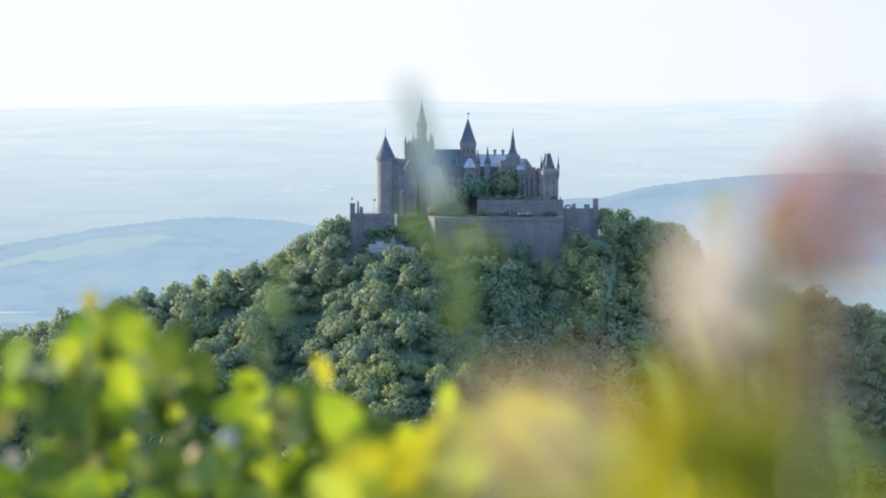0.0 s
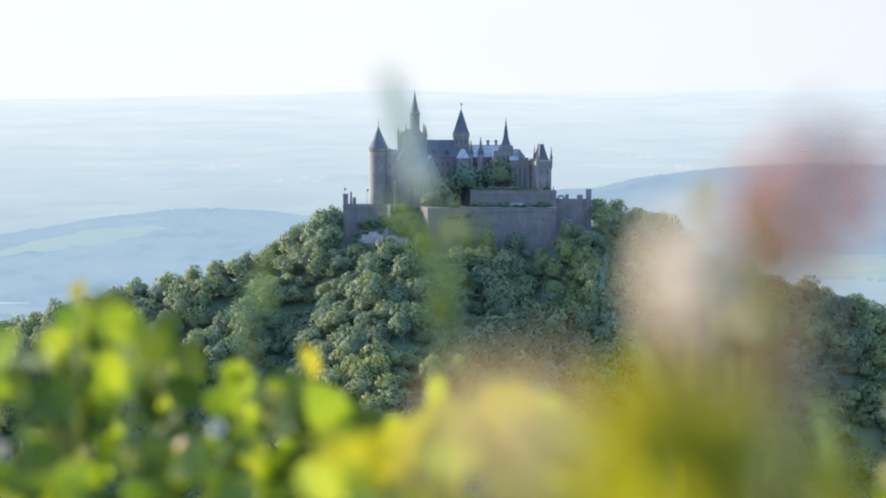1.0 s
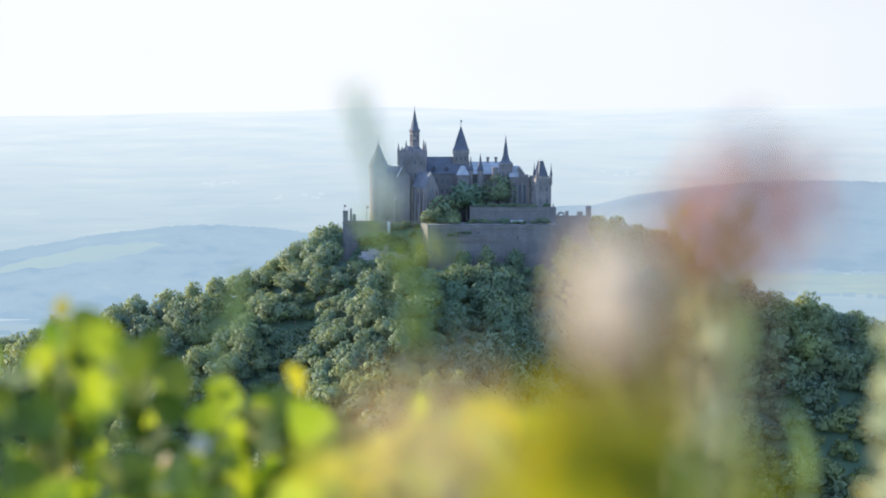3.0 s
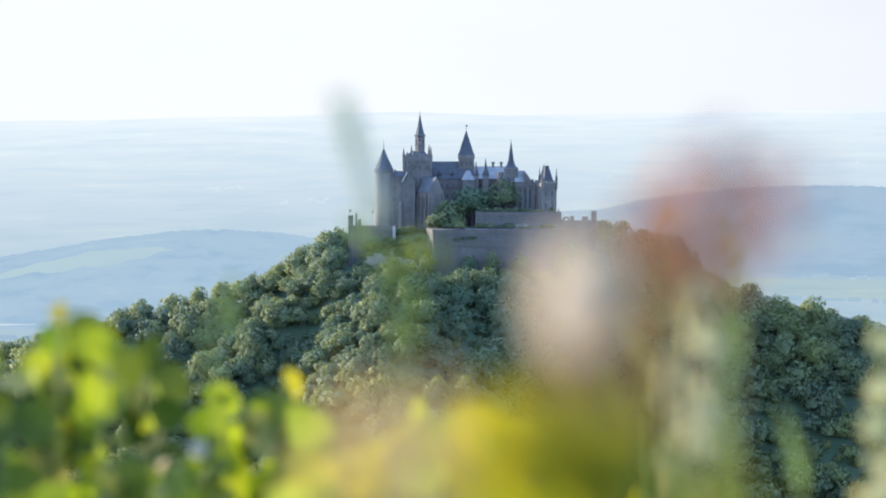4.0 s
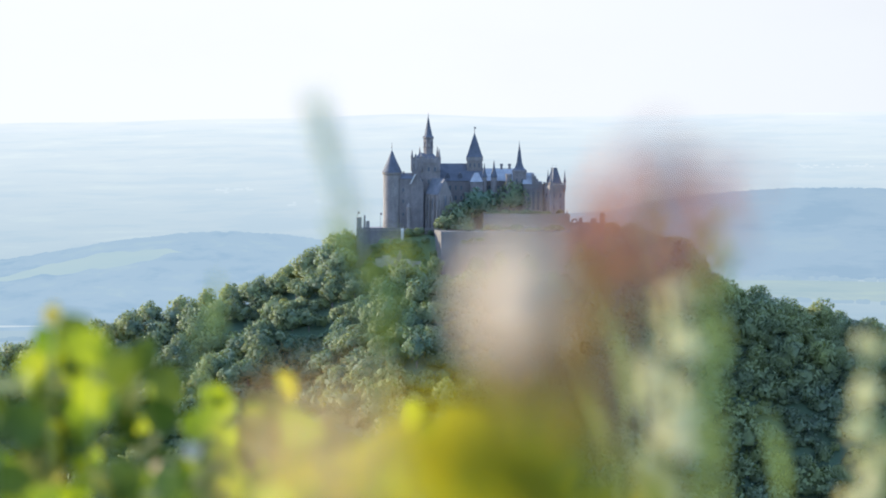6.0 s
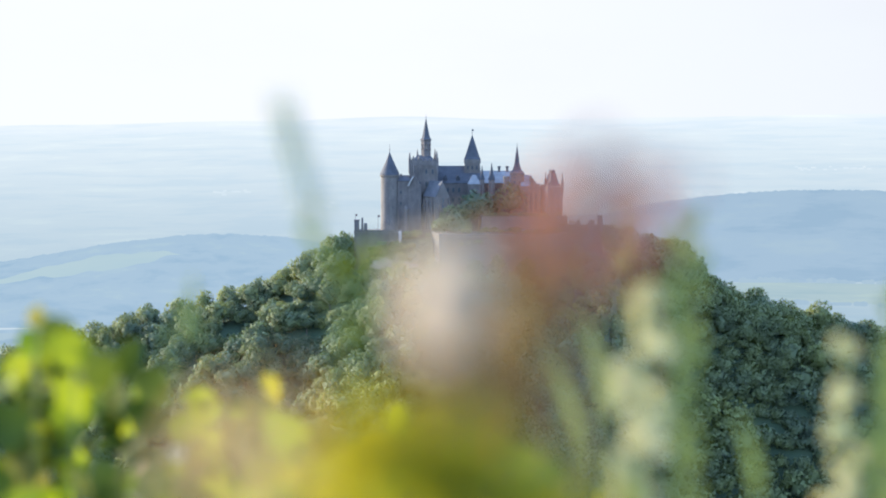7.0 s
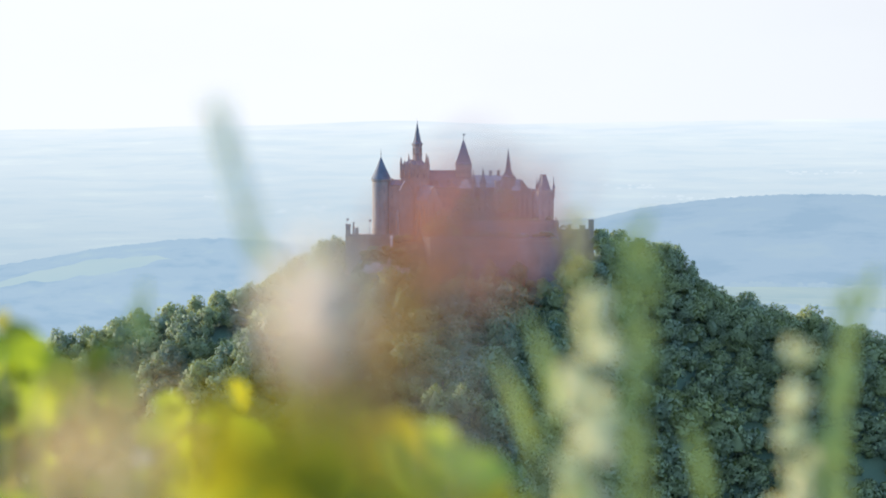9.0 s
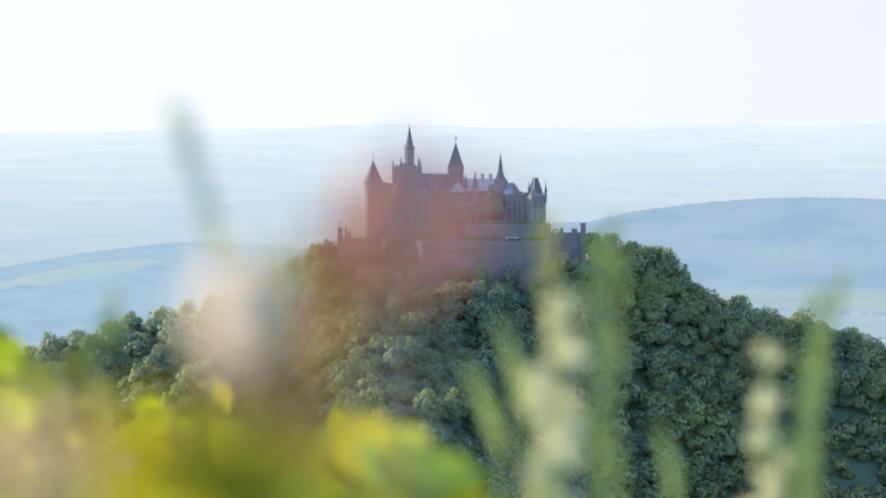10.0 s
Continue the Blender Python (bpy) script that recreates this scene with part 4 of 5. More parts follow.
def plant_forest():
    r = np.random.RandomState(4)
    spots = []
    for gy in np.arange(905, 1240, 8.4):
        for gx in np.arange(-345, 350, 9.2):
            spots.append((gx + r.uniform(-4.4, 4.4), gy + r.uniform(-4.4, 4.4), 0.62 + 0.75 * r.rand() ** 1.4, r.uniform(0, 6.28), r.randint(8)))
    for gy in np.arange(985, 1200, 7.6):      # the steep shaded flank is wooded as closely
        for gx in np.arange(30, 340, 8.4):
            spots.append((gx + r.uniform(-4.5, 4.5), gy + r.uniform(-4.5, 4.5), (0.7 if gy > 1150 else 1.0) + 0.65 * r.rand(), r.uniform(0, 6.28), r.randint(8)))
    keep, low = [], []
    for gy in np.arange(960, 1225, 6.2):       # small trees crowd the steepest banks
        for gx in np.arange(-300, 330, 7.6):
            x, y = gx + r.uniform(-3, 3), gy + r.uniform(-2, 2)
            if land_z(x, y + 4) - land_z(x, y - 4) > 7.4:
                spots.append((x, y, 0.5 + 0.3 * r.rand(), r.uniform(0, 6.28), 8 + r.randint(4)))
    for gy in np.arange(1000, 1165, 10.5):     # undergrowth between the crowns
        for gx in np.arange(-250, 70, 10.5):
            spots.append((gx + r.uniform(-4, 4), gy + r.uniform(-4, 4), 0.42 + 0.2 * r.rand(), r.uniform(0, 6.28), 8 + r.randint(4)))
    for x, y, s, a, k in spots:
        if -57 < x < 97 and 1158 < y < 1262:
            continue
        if y > 1235 or (y > 1222 and not (-110 < x < 150)):
            continue
        if -57 < x < 60 and y > 1140:
            s *= 0.7
        if 50 < x < 104 and 1118 < y < 1172:
            s *= 0.62
        # leave out trees on ground that the hill itself hides from the brow
        u = np.linspace(0.80, 0.985, 40)
        if np.any(land(x * u, y * u) + 2 > 360 + (land_z(x, y) + 15 * s - 360) * u):
            continue
        (keep if k < 8 and (y > 1010 and x < 90 or y > 1170) else low).append((x, y, s, a, k))
    keep.sort(key=lambda q: math.hypot((q[0] + 30) / 1.3, q[1] - 1120))
    for x, y, s, a, k in keep[:300]:
        tree(x, y, land_z(x, y) - 0.4, s, a, k, "leafy green broadleaf tree on the castle slope", "trees on the castle slope")
    vs, fs, ns, off = [], [], [], 0
    for x, y, s, a, k in keep[300:]:
        v, f, n = CROWNS[k]
        ca, sa = math.cos(a), math.sin(a)
        w = np.stack([v[:, 0] * ca - v[:, 1] * sa, v[:, 0] * sa + v[:, 1] * ca, v[:, 2] * (0.9 + 0.42 * (a * 7.3 % 1))], 1) * s + np.array([x, y, land_z(x, y) - 0.4])
        vs.append(w)
        ns.append(np.stack([n[:, 0] * ca - n[:, 1] * sa, n[:, 0] * sa + n[:, 1] * ca, n[:, 2]], 1))
        fs.append(f + off)
        off += len(v)
    for x, y, s, a, k in low:
        v, f, n = LOW_CROWNS[k % 4]
        ca, sa = math.cos(a), math.sin(a)
        n = np.stack([n[:, 0] * ca - n[:, 1] * sa, n[:, 0] * sa + n[:, 1] * ca, n[:, 2]], 1)
        vs.append(np.stack([v[:, 0] * ca - v[:, 1] * sa, v[:, 0] * sa + v[:, 1] * ca, v[:, 2] * (0.85 + 0.4 * (a * 7.3 % 1))], 1) * s + np.array([x, y, land_z(x, y) - 0.8]))
        ns.append(n)
        fs.append(f + off)
        off += len(v)
    ob = new("forest", tri_mesh("forest", np.concatenate(vs), np.concatenate(fs), TREE_LEAF, np.concatenate(ns)))
    tagged(ob, "dense green broadleaf forest covering the hillside", "forest", kind="stuff")


plant_forest()
for x, y, s, k in ((-66.40, 1180, 1.22, 3), (-72.25, 1172, 1.3, 0), (-61.99, 1166, 1.1, 5), (-57.45, 1161, 0.8, 6)):
    tree(x, y, land_z(x, y) - 0.4, s, k * 2.1, k, "tall green tree before the outer bastion", "trees on the castle terrace")
for x, y, z, s, k in ((-0.50, 1181.0, 274.60, 1.55, 0), (4.20, 1182.5, 274.20, 1.35, 3), (9.60, 1180.5, 275.10, 1.0, 5), (19.48, 1196.0, 281.0, 1.75, 1), (12.74, 1195.0, 280.0, 1.1, 4), (39.64, 1199.5, 284.18, 1.35, 2),
                      (-60.50, 1182.0, 258.0, 1.25, 6), (-64.95, 1184.0, 254.0, 1.2, 2), (67.30, 1176.0, 266.00, 0.75, 3)):
    tree(x, y, z, s, k * 1.3, k, "round green terrace tree below the castle walls", "trees on the castle terrace")


def bushes():
    r = np.random.RandomState(17)
    for i in range(120):
        x = r.uniform(-49.38, -5.97)
        y = r.uniform(1158, 1185) if x > -25.36 else r.uniform(1158, 1178)
        sc = r.uniform(0.18, 0.42)
        e = new("bush")
        e.matrix_basis = Matrix.LocRotScale((x, y, land_z(x, y) - 1.2 * sc), Euler((0, 0, r.uniform(0, 6))), (sc * 1.2, sc * 1.2, sc))
        for nm, me in (("stem", TRUNK), ("foliage", CROWN_MESH[r.randint(8)])):
            o = new(nm, me)
            o.parent = e
        tagged(e, "low green bush below the castle wall", "bush", "bushes below the castle")
    for i in range(26):
        x = -1.99 + (68.15 - -1.99) * (i + r.rand()) / 26
        sc = r.uniform(0.14, 0.34)
        e = new("bush")
        e.matrix_basis = Matrix.LocRotScale((x, r.uniform(1168, 1175), 277.41 + 0.7 - 0.25), Euler((0, 0, r.uniform(0, 6))), (sc * 1.5, sc * 1.2, sc))
        for nm, me in (("stem", TRUNK), ("foliage", CROWN_MESH[r.randint(8)])):
            o = new(nm, me)
            o.parent = e
        tagged(e, "low bush on the bastion terrace", "bush", "bushes on the terrace")
    for i in range(20):
        x = 22.65 + (66.95 - 22.65) * (i + r.rand()) / 20
        sc = r.uniform(0.12, 0.28)
        e = new("bush")
        e.matrix_basis = Matrix.LocRotScale((x, r.uniform(1179.2, 1183), 287.15 - 0.3), Euler((0, 0, r.uniform(0, 6))), (sc * 1.5, sc * 1.2, sc))
        for nm, me in (("stem", TRUNK), ("foliage", CROWN_MESH[r.randint(8)])):
            o = new(nm, me)
            o.parent = e
        tagged(e, "low bush on the upper terrace edge", "bush", "bushes on the terrace")
    for px, pz, sc in ((13.82, 272.55, 0.5), (19.09, 273.20, 0.36), (9.22, 272.22, 0.3)):
        e = new("ivy")
        e.matrix_basis = Matrix.LocRotScale((px, 1164.4, pz - 1.2), Euler((0, 0, sc * 9)), (sc * 1.5, 0.14, sc * 0.62))
        for nm, me in (("stem", TRUNK), ("foliage", CROWN_MESH[r.randint(8)])):
            o = new(nm, me)
            o.parent = e
        tagged(e, "dark ivy clump growing on the bastion wall", "ivy", "ivy on the bastion")
    # two dark conifers behind the terrace trees
    for x, y, z, h in ((26.38, 1201.0, 283.33, 19.0), (29.76, 1202.0, 283.33, 15.0), (-80.42, 1188.0, 246.0, 17.0), (-78.07, 1195.0, 250.0, 15.0)):
        t = thing("conifer", (x, y, z), "dark narrow conifer among the broadleaf trees", "tree", "conifers")
        part("trunk", mesh_of(lambda b: lathe(b, x, y, ((0.3, z - 1), (0.2, z + h * 0.5), (0.05, z + h * 0.95)), 6)), BARK, t)
        bm = bmesh.new()
        for k in range(130):
            u = (k + r.rand()) / 130
            a = r.uniform(0, 6.28)
            rad = h * 0.17 * (1 - u) + 0.3
            c = Vector((x + math.cos(a) * rad * 0.25, y + math.sin(a) * rad * 0.25, z + h * (0.08 + 0.9 * u)))
            e = c + Vector((math.cos(a) * rad, math.sin(a) * rad, -0.35 * rad + 0.2))
            sd = Vector((-math.sin(a), math.cos(a), 0)) * (0.25 + 0.35 * rad)
            q = [bm.verts.new(p) for p in (c, (c + e) / 2 - sd * 0.6 + Vector((0, 0, 0.1)), e, (c + e) / 2 + sd * 0.6 + Vector((0, 0, 0.1)))]
            bm.faces.new(q)
        part("crown", bm, CONIFER, t)


bushes()


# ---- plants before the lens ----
# lit copy of the green leaf, the sun partly put into its colour
LEAF_BACKLIT = foliage("painted_sun_leaf", (0.150, 0.180, 0.009), (0.250, 0.280, 0.012), 0.58, 6.0, False)
LEAF_YELLOW = foliage("yellowing_leaf", (0.235, 0.205, 0.008), (0.305, 0.265, 0.011), 0.50, 6.0, False)
LEAF_RED = foliage("reddened_leaf", (0.255, 0.095, 0.036), (0.33, 0.125, 0.048), 0.42, 6.0, False, 0.1, (1, 1, 1), (1.1, 0.95, 0.85))
FLOWER_PALE = foliage("pale_flower", (0.47, 0.40, 0.19), (0.58, 0.50, 0.26), 0.4, 20.0, False, 0.1, (1, 1, 1), (1.1, 1.1, 0.8))
FLOWER_WHITE = foliage("dried_white_flower", (0.63, 0.49, 0.34), (0.70, 0.55, 0.40), 0.60, 20.0, False, 0.1, (1, 1, 1), (1.05, 0.98, 0.88))
LEAF_MUSTARD = foliage("mustard_leaf", (0.190, 0.158, 0.006), (0.245, 0.200, 0.008), 0.46, 8.0, False)
# dark copy of the green leaf: shade put into its colour
LEAF_SHADE = foliage("painted_shade_leaf", (0.042, 0.060, 0.007), (0.080, 0.100, 0.010), 0.36, 8.0, False)
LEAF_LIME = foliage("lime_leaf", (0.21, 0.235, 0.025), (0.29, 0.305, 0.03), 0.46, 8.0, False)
LEAF_OLIVE = foliage("olive_leaf", (0.20, 0.17, 0.04), (0.28, 0.23, 0.06), 0.35, 8.0, False)
LEAF_MAUVE = foliage("mauve_withered_leaf", (0.24, 0.15, 0.145), (0.30, 0.20, 0.19), 0.3, 6.0, False, 0.1, (1, 1, 1), (1.05, 0.95, 0.9))
LEAF_BROWN = foliage("withered_leaf", (0.22, 0.115, 0.035), (0.29, 0.155, 0.05), 0.35, 30.0, False)
SEED = foliage("grass_seed", (0.34, 0.33, 0.26), (0.42, 0.41, 0.33), 0.2, 30.0, False)
SEED_PINK = foliage("pink_seed_hair", (0.44, 0.28, 0.11), (0.54, 0.36, 0.15), 0.4, 30.0, False, 0.1, (1, 1, 1), (1.1, 1.0, 0.8))
BROWN_STEM = foliage("brown_stem", (0.16, 0.10, 0.05), (0.24, 0.16, 0.08), 0.1, 20.0, False)
STEM = foliage("green_stem", (0.135, 0.162, 0.042), (0.195, 0.215, 0.065), 0.3, 6.0, False)


def leaf_bm(bm, at, direction, normal, length, width):
    d, nrm = Vector(direction).normalized(), Vector(normal).normalized()
    s = d.cross(nrm).normalized()
    nrm = s.cross(d)
    at = Vector(at)
    rows = []
    for i, (u, w) in enumerate(((0, 0.06), (0.12, 0.55), (0.3, 0.95), (0.5, 1.0), (0.72, 0.72), (0.9, 0.3), (1.0, 0.02))):
        c = at + d * length * u + nrm * length * 0.16 * (u - u * u) * 2 - nrm * length * 0.12 * u * u
        rows.append([bm.verts.new(c - s * width * w / 2 + nrm * width * 0.12 * w), bm.verts.new(c), bm.verts.new(c + s * width * w / 2 + nrm * width * 0.12 * w)])
    for a, b in zip(rows, rows[1:]):
        bm.faces.new((a[0], a[1], b[1], b[0]))
        bm.faces.new((a[1], a[2], b[2], b[1]))


def stem_bm(bm, pts, r0, r1, n=6):
    rings = []
    for i, p in enumerate(pts):
        p = Vector(p)
        q = Vector(pts[min(i + 1, len(pts) - 1)]) - Vector(pts[max(i - 1, 0)])
        u = q.orthogonal().normalized()
        w = q.normalized().cross(u)
        r = r0 + (r1 - r0) * i / (len(pts) - 1)
        rings.append([bm.verts.new(p + (u * math.cos(2 * math.pi * k / n) + w * math.sin(2 * math.pi * k / n)) * r) for k in range(n)])
    for a, b in zip(rings, rings[1:]):
        for k in range(n):
            bm.faces.new((a[k], a[(k + 1) % n], b[(k + 1) % n], b[k]))
    bm.faces.new(rings[-1])


def stalk(parent, x, y, z, foot_x, foot_y, r0, r1, mat, bend=0.0, name="stem"):
    """A stem from the ground at the foot up to x, y, z."""
    zf = land_z(foot_x, foot_y) - 0.02
    pts = []
    for i in range(9):
        u = i / 8
        pts.append((foot_x + (x - foot_x) * u + bend * math.sin(math.pi * u), foot_y + (y - foot_y) * u, zf + (z - zf) * u))
    bm = bmesh.new()
    stem_bm(bm, pts, r0, r1)
    return part(name, bm, mat, parent, smooth=True)


def leaf_part(parent, x, y, z, direction, normal, length, width, mat, name="leaf", label=""):
    """A leaf centred on x, y, z."""
    d = Vector(direction).normalized()
    at = Vector((x, y, z)) - d * length * 0.5
    bm = bmesh.new()
    leaf_bm(bm, at, d, normal, length, width)
    return part(name, bm, mat, parent, label, smooth=True)


def shrub():
    """Bright leafy shrub some two metres off."""
    r = random.Random(3)
    y = 2.05
    t = thing("shrub", (-0.3385, y, land_z(-0.3385, y)), "leafy shrub with bright backlit green leaves", "shrub")
    top_x = (-0.72, -0.4545, -0.4255, -0.4023, -0.3675, -0.3356, -0.3182, -0.2690, -0.2342, -0.2052, -0.1646, -0.1298, -0.0835, -0.0371)
    top_z = (359.7440, 359.7295, 359.7440, 359.7584, 359.7497, 359.7179, 359.6755, 359.6570, 359.6599, 359.6657, 359.6628, 359.6396, 359.6222, 359.6048)
    stems = []
    for i in range(26):
        x = -0.70 + 0.66 * i / 25 + r.uniform(-0.015, 0.015)
        z = float(np.interp(x, top_x, top_z)) - r.uniform(0.0, 0.05)
        yy = y + r.uniform(-0.3, 0.25)
        stalk(t, x, yy, z, x + r.uniform(-0.06, 0.06), yy + r.uniform(-0.05, 0.05), 0.004, 0.0016, STEM, r.uniform(-0.03, 0.03))
        stems.append((x, yy, z))
    for i in range(860):
        x, yy, z = stems[r.randrange(26)]
        drop = r.random() ** 1.15 * 0.38
        lx, lz, ly = x + r.uniform(-0.045, 0.045), z - drop, yy + r.uniform(-0.05, 0.05)
        lz = min(lz, float(np.interp(lx, top_x, top_z)) - 0.012)
        # painted lit and shaded leaf tones, dealt out at random
        m = r.choices((LEAF_BACKLIT, LEAF_SHADE, LEAF_LIME, LEAF_OLIVE), (36, 46, 10, 8))[0]
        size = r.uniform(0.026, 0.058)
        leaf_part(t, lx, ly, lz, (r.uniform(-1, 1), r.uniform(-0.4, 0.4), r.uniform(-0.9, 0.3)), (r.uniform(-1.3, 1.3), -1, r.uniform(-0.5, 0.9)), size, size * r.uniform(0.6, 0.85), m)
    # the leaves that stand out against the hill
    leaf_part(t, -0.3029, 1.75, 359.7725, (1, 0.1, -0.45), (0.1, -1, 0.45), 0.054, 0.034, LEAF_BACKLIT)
    leaf_part(t, -0.3212, 1.78, 359.7814, (0.5, 0.1, -1), (0.2, -1, 0.2), 0.045, 0.035, LEAF_SHADE)
    leaf_part(t, -0.2702, 1.7, 359.7612, (0.35, 0.2, -1), (0.6, -1, -0.3), 0.042, 0.034, LEAF_SHADE)
    leaf_part(t, -0.3953, 2.05, 359.7712, (0.3, 0, 1), (0.2, -1, 0.1), 0.026, 0.020, LEAF_OLIVE, "bud", "brown withered bud")
    stalk(t, -0.3953, 2.05, 359.7642, -0.42, 2.05, 0.003, 0.0016, STEM)
    stalk(t, -0.2989, 1.75, 359.7814, -0.34, 1.8, 0.003, 0.0016, STEM)
    leaf_part(t, -0.1644, 2.17, 359.6780, (0.5, 0, -1), (0.9, -1, 0.3), 0.038, 0.022, LEAF_YELLOW, "leaf", "bright yellow leaf")
    stalk(t, -0.1743, 2.17, 359.6891, -0.22, 2.17, 0.003, 0.0016, STEM, 0.02)
    leaf_part(t, -0.1657, 2.1, 359.6605, (1, 0, -0.75), (0.1, -1, 0.5), 0.06, 0.026, LEAF_SHADE)
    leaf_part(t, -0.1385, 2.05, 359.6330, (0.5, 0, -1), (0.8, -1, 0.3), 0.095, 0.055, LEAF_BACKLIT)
    for px, pz in ((-0.0736, 359.6130), (-0.0428, 359.6189), (-0.0291, 359.6575), (-0.1093, 359.5982), (-0.0914, 359.5774)):
        leaf_part(t, px, 2.1, pz, (r.uniform(-0.4, 0.4), 0, -1), (0.8, -1, 0.3), 0.04, 0.03, LEAF_BACKLIT)
        stalk(t, px, 2.11, pz + 0.015, px - 0.05, 2.12, 0.003, 0.0014, STEM)
    for px, pz, py in ((-0.2961, 359.5943, 2.12), (-0.2620, 359.6153, 2.12), (-0.4893, 359.5952, 2.1)):
        bm = bmesh.new()
        for k in range(7):
            a = k * 0.9
            leaf_bm(bm, (px, py, pz), (math.cos(a), -0.25, math.sin(a)), (0, -1, 0), 0.012, 0.008)
        part("flower", bm, FLOWER_WHITE, t, "small white flower")


def grass_blade():
    """A tall thin grass standing close before the lens."""
    y = 0.915
    t = thing("tall_grass", (-0.0036, y, land_z(-0.0036, y)), "tall thin grass with a slender pale seed head", "grass")
    foot = (0.0016, y)
    zf = land_z(*foot) - 0.02
    pts = [(foot[0], y, zf), (-0.0062, y, 359.8081), (-0.0179, y, 359.8728), (-0.0300, y, 359.9245), (-0.0393, y, 359.9556), (-0.0471, y, 359.9866), (-0.0492, y, 359.9965)]
    bm = bmesh.new()
    stem_bm(bm, pts, 0.0016, 0.0010)
    part("stem", bm, STEM, t, smooth=True)
    r = random.Random(5)
    for i in range(32):
        u = i / 31
        px = float(np.interp(u, (0, 0.5, 1), (-0.0335, -0.0425, -0.0488)))
        pz = float(np.interp(u, (0, 0.5, 1), (359.9452, 359.9750, 359.9957)))
        leaf_part(t, px + r.uniform(-0.004, 0.004), y + r.uniform(-0.004, 0.004), pz, (r.uniform(-0.5, 0.3), r.uniform(-0.3, 0.3), 1), (0.3, -1, 0), 0.014, 0.0038, SEED, "spikelet")
    # the leaf half way up
    y2 = 1.14
    t2 = thing("tall_grass", (-0.0077, y2, land_z(-0.0077, y2)), "slender green grass with loose drooping leaves", "grass")
    stalk(t2, -0.0303, y2, 359.8995, -0.0142, y2, 0.0018, 0.0008, STEM)
    for i in range(9):
        leaf_part(t2, -0.0271 + r.uniform(-0.032, 0.032), y2 + r.uniform(-0.02, 0.02), 359.8882 + r.uniform(-0.030, 0.030), (r.uniform(-0.8, 0.8), 0.1, -1), (r.uniform(-0.5, 0.5), -1, 0.2), 0.026, 0.006, (LEAF_SHADE, STEM, LEAF_SHADE)[i % 3])
    y3 = 1.3
    t3 = thing("tall_grass", (-0.1412, y3, land_z(-0.1412, y3)), "slender green grass with loose drooping leaves", "grass")
    stalk(t3, -0.1485, y3, 359.8597, -0.1412, y3, 0.0018, 0.0008, STEM)
    for i in range(9):
        leaf_part(t3, -0.1467 + r.uniform(-0.012, 0.012), y3, 359.8450 + r.uniform(-0.03, 0.03), (r.uniform(-0.5, 0.5), 0.1, 1), (r.uniform(-0.5, 0.5), -1, 0.2), 0.024, 0.0035, STEM)


def flower_spike(name, label, x, y, z_top, z_low, foot_x, width, density, seed, mat):
    """An upright spike of small pale florets over a leafy stem."""
    r = random.Random(seed)
    t = thing(name, (foot_x, y, land_z(foot_x, y)), label, "wildflower", "pale flower spikes")
    stalk(t, x, y, z_top, foot_x, y, 0.0032, 0.0012, STEM)
    zf = land_z(foot_x, y)
    nodes = max(3, int((z_top - z_low) / 0.026))
    for i in range(nodes):
        z = z_top + (z_low - z_top) * (i + 0.3) / nodes
        k = (z - zf) / (z_top - zf)
        cx = foot_x + (x - foot_x) * k + (0.5 if i % 2 else -0.4) * width * (0.3 + 0.7 * min(1, i / 2)) * r.uniform(0.2, 0.7)
        rad = width * (0.28 + 0.22 * min(1, i / 2))
        for q in range(int(density * (0.6 + 0.4 * min(1, i / 2)))):
            a = r.uniform(0, 6.28)
            bm = bmesh.new()
            c = Vector((cx + r.uniform(-1, 1) * rad, y + r.uniform(-1, 1) * rad, z + r.uniform(-1, 1) * rad * 1.1))
            for p in range(5):
                b = p * 1.257 + a
                leaf_bm(bm, c, (math.cos(b), -0.5 + 0.3 * math.sin(a), math.sin(b) + 0.3), (0, -1, 0.2), 0.0075, 0.0052)
            part("floret", bm, mat, t)
    for i in range(9):
        z = z_low - r.uniform(-0.02, 0.16)
        k = (z - zf) / (z_top - zf)
        cx = foot_x + (x - foot_x) * k
        leaf_part(t, cx + r.uniform(-0.016, 0.016), y + r.uniform(-0.015, 0.015), z, (r.uniform(-1, 1), r.uniform(-0.3, 0.3), r.uniform(-0.2, 1)), (r.uniform(-0.4, 0.4), -1, 0.4), 0.04, 0.012, LEAF_BACKLIT if i % 2 else STEM)


def weed_stem(x, y, z_top, foot_x, z_low, count, width, mat, label, seed):
    r = random.Random(seed)
    t = thing("meadow_herb", (foot_x, y, land_z(foot_x, y)), label, "herb", "meadow herbs")
    stalk(t, x, y, z_top, foot_x, y, 0.0026, 0.001, STEM)
    zf = land_z(foot_x, y)
    for i in range(count):
        u = (i + r.random()) / count
        z = z_top + (z_low - z_top) * u
        k = (z - zf) / (z_top - zf)
        cx = foot_x + (x - foot_x) * k
        sgn = -1 if i % 2 else 1
        leaf_part(t, cx + sgn * r.uniform(0.1, 0.5) * width, y + r.uniform(-0.01, 0.01), z, (sgn * r.uniform(0.2, 0.7), 0.1, 1), (0.2 * sgn, -1, 0.3), width * r.uniform(0.8, 1.5), width * 0.36, mat)


